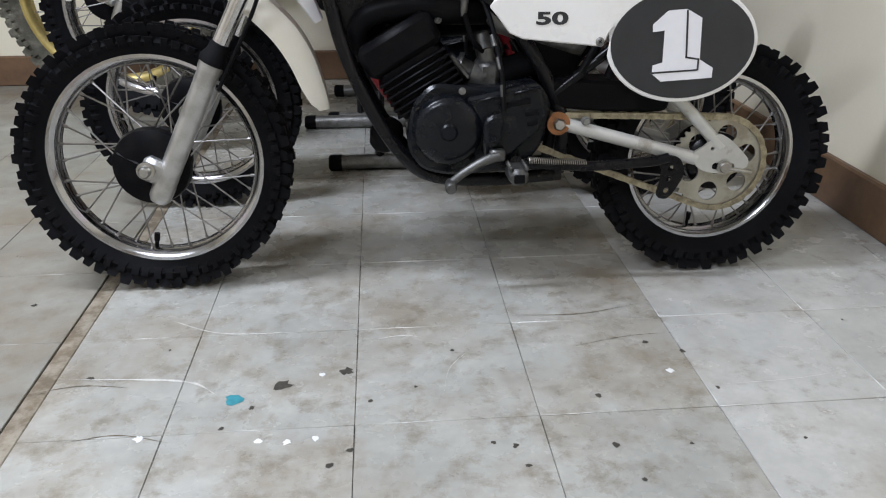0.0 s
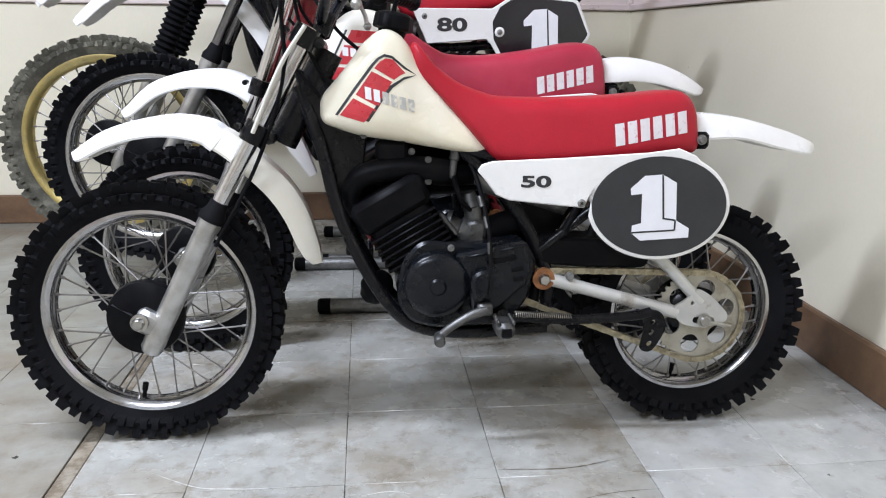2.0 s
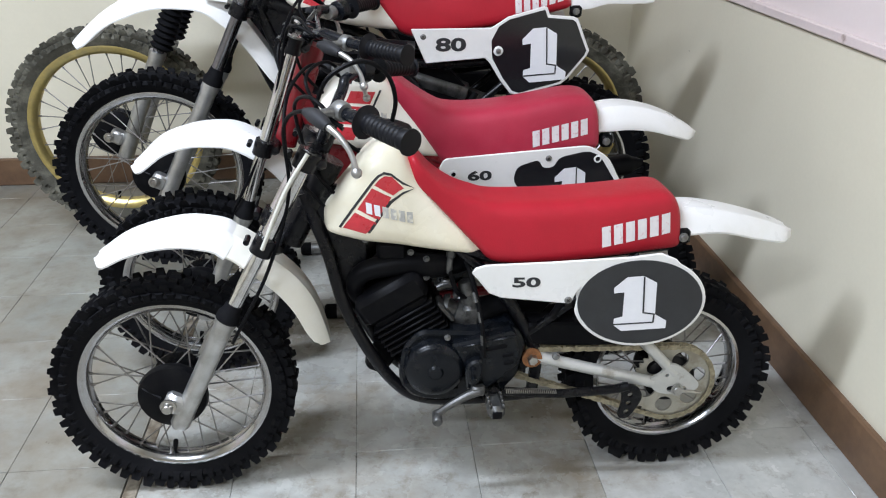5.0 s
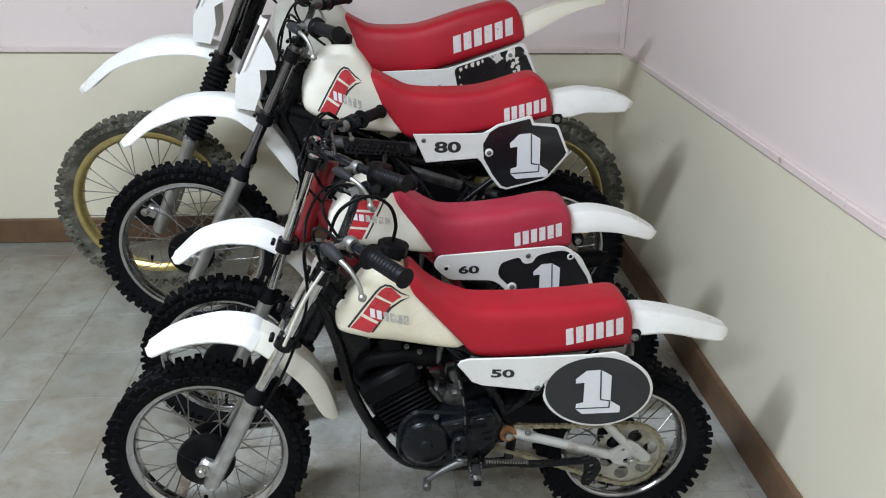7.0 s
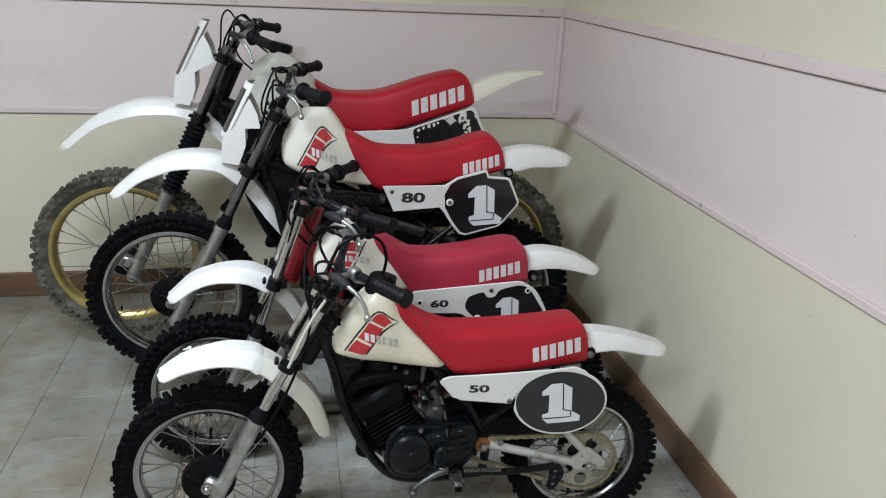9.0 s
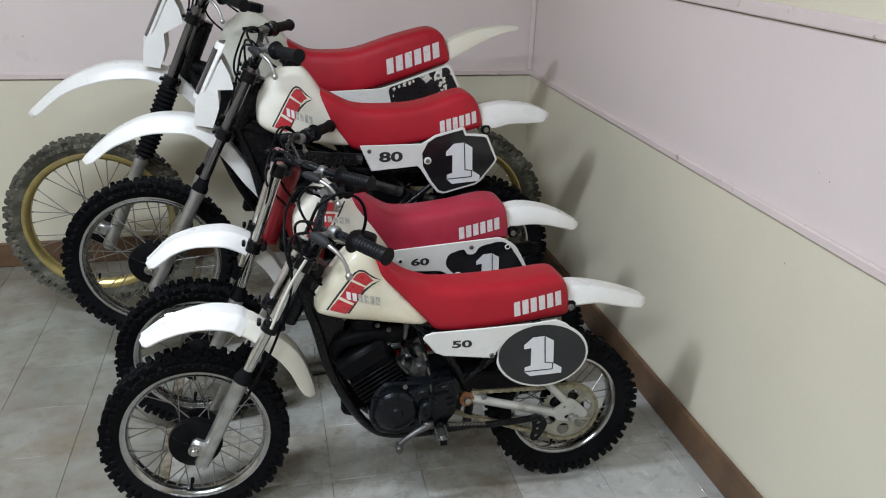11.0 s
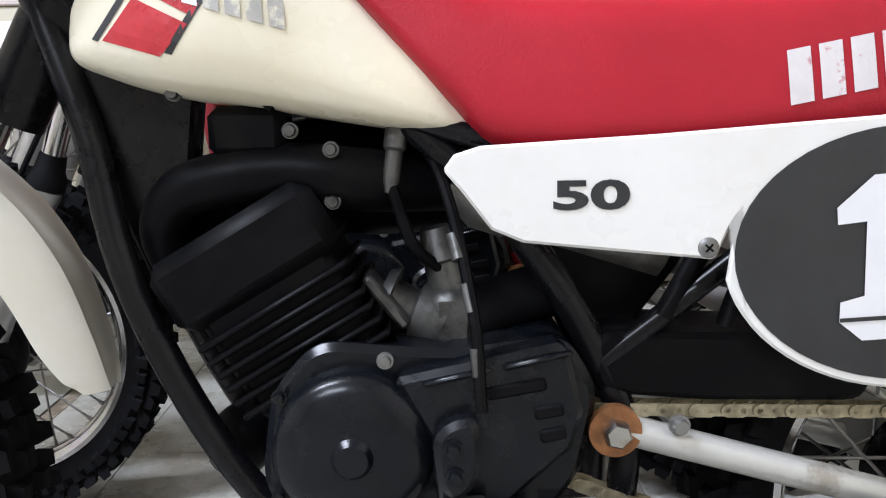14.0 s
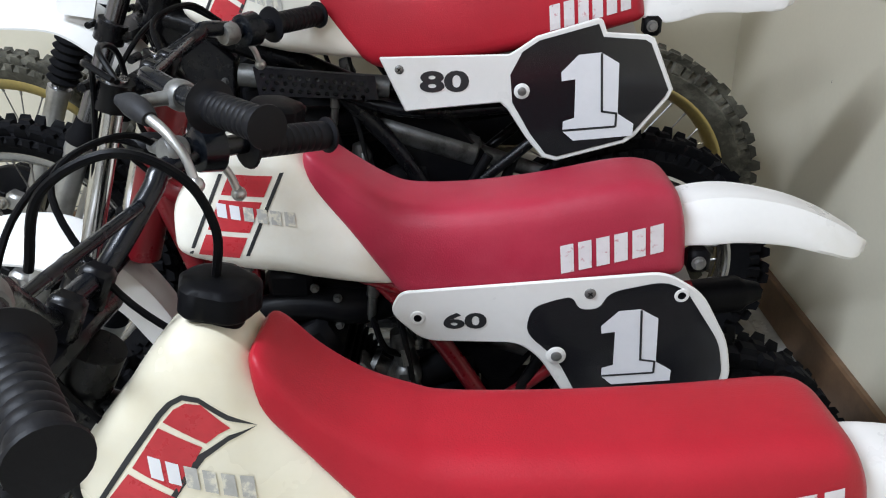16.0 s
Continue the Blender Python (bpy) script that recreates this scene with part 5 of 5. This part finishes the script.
def stretched(spec, middle, k, dz, sag, low):
    """The same bike, its outline drawn out along its length about a middle and its upper parts moved by dz."""
    def px(x):
        return x + k * (x - middle)

    def pz(z):
        return z + dz * max(0.0, min(1.0, (z - .20) / .2))

    def two(p):
        return (px(p[0]), pz(p[1]), *p[2:])
    new_spec = dict(spec)
    new_spec["fork"] = {key: (two(v) if key in ("bottom", "seal", "top", "axle") else v) for key, v in spec["fork"].items()}
    new_spec["bar"] = {key: ((px(v[0]), v[1], pz(v[2])) if isinstance(v, tuple) else v) for key, v in spec["bar"].items()}
    for key in ("front_fender", "rear_fender", "panel", "field", "bolts", "flap", "flakes"):
        if key in spec:
            new_spec[key] = [two(p) for p in spec[key]]
    for key in ("tank", "seat"):
        new_spec[key] = [(px(p[0]), pz(p[1]), pz(p[2]), *p[3:]) for p in spec[key]]
    nose = spec["seat"][0][0]
    new_spec["seat"] = [(px(x), pz(a) - .022 * max(0.0, min(1.0, (x - nose) / .15)), pz(b) - sag * max(0.0, min(1.0, (x - nose) / .12)), *w) for x, a, b, *w in spec["seat"]]
    new_spec["tank"] = [(px(x), pz(a) - .011, pz(b) - low * min(1.0, (b - a) / .18), *w) for x, a, b, *w in spec["tank"]]
    for key in ("cap", "logo", "one"):
        if key in spec:
            new_spec[key] = two(spec[key])
    new_spec["cap"] = (new_spec["cap"][0], new_spec["cap"][1] - low)
    a, b, c, d, h = spec["seat_bars"]
    new_spec["seat_bars"] = (px(a), pz(b), px(c), pz(d), h)
    if "text" in spec:
        t, x, z, h, w = spec["text"]
        new_spec["text"] = (t, px(x), pz(z), h, w)
    new_spec["tail_bolts"] = [(px(x), y, pz(z)) for x, y, z in spec.get("tail_bolts", ())]
    new_spec["wb"] = px(spec["wb"])
    mech = dict(spec["mech"])
    mech["fx"], mech["dx"], mech["dz"] = mech["fx"] * (1 + k), -k * middle, mech.get("dz", 0.0) + dz * .8
    new_spec["mech"] = mech
    return new_spec


BIKE50 = stretched(BIKE50, .40, .022, .010, .007, .008)
BIKE60 = stretched(BIKE60, .62, .005, .009, .014, .010)
BIKE80 = stretched(BIKE80, .60, -.008, .0, .016, .010)
BIKE125 = stretched(BIKE125, .80, .004, .006, .006, .0)
bikes = [motorcycle(spec) for spec in (BIKE50, BIKE60, BIKE80, BIKE125)]


def front_plate(bike, top, bottom, width):
    """A white front number plate with folded wings and a dark face, hung ahead of the fork."""
    (xt, zt), (xb, zb) = top, bottom
    rows = []
    for k in range(11):
        t = k / 10
        x, z = xt + (xb - xt) * t, zt + (zb - zt) * t
        w = width * (1 - .35 * abs(2 * t - 1) ** 5)
        rows.append([(x + .022 * abs(j) ** 2.5, w * j, z - .006 * abs(j)) for j in np.linspace(-1, 1, 13)])
    back = [[(x + .005, y * .98, z) for x, y, z in r] for r in rows]
    bm = bmesh.new()
    grid_mesh(bm, [a + b[::-1] for a, b in zip(rows, back)])
    plate = part("front_number_plate", bm, M["white"], bike, "white plastic front number plate")
    face = bmesh.new()
    grid_mesh(face, [[(x - .0015, y, z) for x, y, z in r[1:12]] for r in rows[1:-1]], closed=False, caps=False)
    part("number_face", face, M["gloss_black"], plate)
    for side in (-1, 1):
        wing = outline_plate([(xt + .012, zt - .05), (xt + .035, zt - .10), (xt + .045, zt - .15), (xb + .085, zb + .03), (xb + .085, zb - .03), (xb + .06, zb - .095), (xb + .0, zb - .085), (xb + .012, zb)], side * width * .9 - .0025, .005)
        part("plate_wing", wing, M["white"], plate)
    part("plate_bracket", tube([(xb + .03, 0, zb + .05), (xb + .10, 0, zb + .04)], .012, 10), M["alloy"], plate)


front_plate(bikes[2], (.296, 1.175), (.205, .995), .072)
front_plate(bikes[3], (.366, 1.335), (.254, 1.116), .082)


# perforated guard over the exhaust of the middle bike
slots = [ellipse(.545 + .0155 * k + .0075 * (j % 2), .803 - .0115 * j - .0016 * k, .0042, .0042, 8) for j in range(3) for k in range(12)]
part("exhaust_guard", outline_plate([(.53, .818), (.738, .798), (.742, .757), (.535, .768)], -.086, .003, slots), M["gloss_black"], bikes[2], "black perforated exhaust guard")
part("guarded_pipe", tube([(.50, -.062, .80), (.62, -.060, .785), (.76, -.055, .772)], .02, 14), M["carb"], bikes[2])


def work_stand(x, y, skids, half, top, label):
    """A tubular lift stand under an engine: two skids on the floor, uprights, a padded deck. skids: where each one begins and ends."""
    stand = thing("work_stand", label, "stand", pose(x, y, 0), "stands under the motorcycles")
    r = .021
    for side, (a, b) in zip((-1, 1), skids):
        skid = part("skid_tube", tube([(a, side * half, r), (b, side * half, r)], r, 16), M["dull"], stand)
        for e, d in ((a, -1), (b, 1)):
            part("end_plug", spindle((e - d * .03, side * half, r), (e + d * .006, side * half, r), [(0, r * 1.06), (.85, r * 1.06), (1, r * .8)], 16), M["rubber"], skid, "black rubber end plug")
        for k in (-.09, .09):
            part("upright", tube([(k * 1.1, side * half, r * 1.5), (k, side * .10, top - .03)], .013, 12), M["black"], stand)
    for k in (-.10, .10):
        part("cross_tube", tube([(k, -half, r), (k, half, r)], .015, 12), M["black"], stand)
    part("deck", block((.26, .25, .02), Matrix.Translation((0, 0, top - .02)), .005), M["black"], stand)
    part("rubber_pad", block((.25, .24, .010), Matrix.Translation((0, 0, top - .005)), .003), M["rubber"], stand)


work_stand(.20, 2.235, ((-.235, .22), (-.335, .22)), .215, .336, "black tubular work stand with grey skids under the bike")
work_stand(.14, 2.69, ((-.20, .24), (-.20, .24)), .20, .320, "black tubular work stand in the dark under the bike")


# ---- the room ----
def room_part(name, size, centre, mat, label, category, bevel=0.0, parent=None):
    ob = part(name, block(size, Matrix.Translation(centre), bevel), mat, parent, flat=True)
    return tagged(ob, label, category, kind="structure") if parent is None else ob


x0, x1, y0, y1, H = (ROOM[k] for k in ("x0", "x1", "y0", "y1", "h"))
RAIL, TOP = .882, 1.375
floor = room_part("floor", (x1 - x0 + .4, y1 - y0 + .4, .1), ((x0 + x1) / 2, (y0 + y1) / 2, -.056), M["slab"], "dirty grey-white vinyl tile floor with brown stains", "floor")
room_part("ceiling", (x1 - x0 + .4, y1 - y0 + .4, .1), ((x0 + x1) / 2, (y0 + y1) / 2, H + .05), M["ceiling"], "plain off-white ceiling", "ceiling")


def banded_wall(name, axis, face, out, a, b, label):
    """A wall in three painted bands with its rails. face: its plane, out: +1 or -1, where the room's outside lies."""
    def slab(nm, lo, hi, mat, depth, inset, parent, bev=0.0):
        c, w = face + out * (depth / 2 + inset), b - a
        size = (depth, w, hi - lo) if axis == "x" else (w, depth, hi - lo)
        mid = (c, (a + b) / 2, (lo + hi) / 2) if axis == "x" else ((a + b) / 2, c, (lo + hi) / 2)
        return part(nm, block(size, Matrix.Translation(mid), bev), mat, parent, flat=True)
    wall = tagged(slab(name, 0, RAIL, M["cream"], .12, 0, None), label, "wall", kind="structure")
    slab("pink_band", RAIL, TOP, M["pink"], .12, 0, wall)
    slab("upper_band", TOP, H, M["cream"], .12, 0, wall)
    slab("chair_rail", RAIL - .012, RAIL + .014, M["trim"], .014, -.014, wall, .004)
    slab("upper_rail", TOP - .022, TOP + .016, M["trim"], .016, -.016, wall, .004)
    slab("rail_groove", RAIL - .0155, RAIL - .0125, M["seam"], .006, -.003, wall)
    slab("rail_groove", TOP - .0255, TOP - .0225, M["seam"], .006, -.003, wall)
    base = tagged(slab("baseboard", .0, .118, M["brown"], .02, -.02, None, .005), "brown stained wooden baseboard, scuffed", "baseboard", kind="structure")
    return wall


banded_wall("wall_east", "x", x1, 1, y0, y1, "cream wall with pink upper band and painted rails")
banded_wall("wall_north", "y", y1, 1, x0, x1 + .12, "cream wall with pink upper band behind the bikes")
banded_wall("wall_west", "x", x0, -1, y0, y1, "cream wall with pink upper band, far side")
banded_wall("wall_south", "y", y0, -1, x0, x1 + .12, "cream wall with pink upper band, opposite side")

corner = part("corner_strip", block((.022, .022, TOP - RAIL - .03), Matrix.Translation((x1 - .011, y1 - .011, (TOP + RAIL) / 2 - .004)), .005), M["pink"], None, flat=True)
tagged(corner, "pink painted wooden strip in the wall corner", "trim", kind="structure")
WALL_MARKS = [(-1.068, y1, 1.05, .005, "y"), (x1, 1.11, .77, .0035, "x"), (x1, 1.09, .885, .005, "x"), (x1, 2.57, .665, .004, "x"), (x1, 1.02, 1.02, .003, "x"), (x1, 1.06, 1.03, .003, "x")]
for k, (mx, my, mz, r, side) in enumerate(WALL_MARKS):
    rnd = random.Random(40 + k)
    bm = bmesh.new()
    ring = [(r * rnd.uniform(.35, 1.1) * math.cos(a) * .6, r * rnd.uniform(.35, 1.1) * math.sin(a)) for a in np.linspace(0, 2 * math.pi, 10, endpoint=False)]
    bm.faces.new([bm.verts.new((mx + u, my - .0006, mz + v) if side == "y" else (mx - .0006, my + u, mz + v)) for u, v in ring])
    tagged(part("wall_mark", bm, M["scratch"], None, flat=True), "small dark chip in the wall paint", "mark", "marks on the walls")

for lx, ly, _ in LAMPS:
    lamp = thing("ceiling_light", "white fluorescent ceiling light with flat diffuser", "ceiling light", pose(lx, ly, H), "ceiling lights")
    part("housing", block((1.32, .26, .07), Matrix.Translation((0, 0, -.035)), .008), M["ceiling"], lamp)
    part("diffuser", block((1.26, .20, .03), Matrix.Translation((0, 0, -.085)), .008), lamp_glow, lamp)

# marks on the floor
SPECKS = [(.148, .954), (.078, .923), (.023, .781), (.527, .785), (.437, .718), (.546, 1.053), (.925, 1.098), (.291, .758), (.933, 1.402), (.491, 1.502), (-.137, .873), (-.367, 1.021), (.691, .783),
          (.617, .913), (-.553, 1.279), (-.261, 1.096), (.215, 1.055), (.427, .907)]
MARKS = [(-.13, .945, .016, "teal", "teal paint spot"), (.039, 1.007, .013, "dirt", "dark dirt fleck"), (-.06, .975, .017, "dirt", "dark dirt fleck"), (.56, .965, .008, "chip", "white paint chip"),
         (.60, 1.02, .007, "dirt", "dark dirt fleck"), (.0, 1.0, .006, "chip", "white paint chip"), (-.08, .84, .007, "chip", "white paint chip"), (-.04, .835, .008, "chip", "white paint chip"),
         (.0, .84, .008, "chip", "white paint chip"), (-.25, .86, .009, "chip", "white paint chip"), (.05, .81, .006, "dirt", "dark dirt fleck"), (.28, .80, .006, "dirt", "dark dirt fleck"),
         (.42, .79, .007, "dirt", "dark dirt fleck"), (.25, .81, .005, "dirt", "dark dirt fleck"), (-.10, .92, .006, "dirt", "dark dirt fleck")]
MARKS += [(x, y, .0035 + .003 * (k % 3) / 2, "dirt", "dark dirt fleck") for k, (x, y) in enumerate(SPECKS)]
for k, (x, y, r, mat, label) in enumerate(MARKS):
    rnd = random.Random(k)
    bm = bmesh.new()
    lo = [bm.verts.new((x + r * rnd.uniform(.45, 1.1) * math.cos(a), y + r * rnd.uniform(.45, 1.1) * math.sin(a), .0002)) for a in np.linspace(0, 2 * math.pi, 12, endpoint=False)]
    top = bm.verts.new((x, y, .0012))
    for a, b in zip(lo, lo[1:] + lo[:1]):
        bm.faces.new((a, b, top))
    tagged(part("floor_spot", bm, M[mat], None), label + " stuck on the floor tiles", "spot", "specks on the floor")

# pale scuffs and dark scratches drawn over the tiles
SCUFFS = [((-.40, 1.02), (-.22, 1.0), (-.155, .955), .006, "chip"), ((.19, .93), (.205, 1.0), (.24, 1.05), .004, "chip"), ((-.30, 1.21), (-.20, 1.15), (-.12, 1.14), .005, "chip"),
          ((.33, 1.165), (.46, 1.16), (.58, 1.19), .004, "dirt"), ((-.35, .86), (-.28, .87), (-.20, .845), .003, "dirt"), ((-.46, .98), (-.38, 1.0), (-.30, .99), .004, "dirt"),
          ((.42, 1.05), (.52, 1.075), (.60, 1.08), .003, "dirt"), ((.08, 1.10), (.13, 1.11), (.17, 1.10), .004, "chip"), ((.62, .92), (.74, .925), (.84, .94), .003, "chip")]
for a, b, c, wide, mat in SCUFFS:
    line = smooth_line([a, b, c], 10)
    bm = bmesh.new()
    rows = []
    rnd = random.Random(int(abs(a[0]) * 1000))
    for k, p in enumerate(line):
        w = wide * rnd.uniform(.25, 1) * math.sin(math.pi * (k + .5) / len(line))
        rows.append([(p[0], p[1] - w / 2, .0003), (p[0], p[1] + w / 2, .0003)])
    grid_mesh(bm, rows, closed=False, caps=False)
    label = "pale scuff rubbed into the floor tiles" if mat == "chip" else "dark scratch across the floor tiles"
    tagged(part("floor_scuff", bm, M["scuff" if mat == "chip" else "scratch"], None, flat=True), label, "scuff", "scuffs on the floor")

# floor tiles, last
T = .2725
tile_bm = block((T - .0008, T - .0008, .006), bevel=.0010)
first = {}
SEAM = -.435
xs = [.055 + T / 2 + k * T for k in range(-1, 5)]
xs = [x for x in xs if x - T / 2 < x1]
left = [SEAM - .019 - T / 2 - k * T for k in range(0, 8)]
ys = [1.138 + T / 2 + k * T for k in range(-9, 8)]
count = 0
for x in xs + left:
    for y in ys:
        if y - T / 2 > y1:
            continue
        count += 1
        m = Matrix.Translation((x, y, -.003 - .0006 * ((count * 7) % 5) / 5)) @ Matrix.Rotation((count * 3 % 4) * math.pi / 2, 4, "Z")
        # darker tiles left of the seam, lighter ones beyond x = .55
        tile_tone = "tile_darker" if x < SEAM else "tile_lighter" if x > .55 else "tile"
        if tile_tone not in first:
            first[tile_tone] = part("tile", tile_bm.copy(), M[tile_tone], floor)
            first[tile_tone].matrix_basis = m
        else:
            repeat("tile", first[tile_tone], m, floor)
# the narrow column beside the seam
w = (.055 - T) - (SEAM + .015)
tile_bm.free()
half_bm = block((w - .0008, T - .0008, .006), bevel=.0010)
narrow = None
for y in ys:
    m = Matrix.Translation((SEAM + .015 + w / 2, y, -.0032))
    if narrow is None:
        narrow = part("tile", half_bm, M["tile"], floor)
        narrow.matrix_basis = m
    else:
        repeat("tile", narrow, m, floor)
part("floor_seam", block((.032, y1 - y0, .005), Matrix.Translation((SEAM - .002, (y0 + y1) / 2, -.0045))), M["seam"], floor)
part("floor_beyond", block((x1 - x0, abs(y0) - 1.316 + .1, .006), Matrix.Translation(((x0 + x1) / 2, (y0 - .1 - 1.316) / 2, -.0035))), M["floor_far"], floor)
part("floor_beyond", block((SEAM - .019 - 8 * T - x0, y1 + 1.316, .006), Matrix.Translation(((x0 + SEAM - .019 - 8 * T) / 2, (y1 - 1.316) / 2, -.0035))), M["floor_far"], floor)
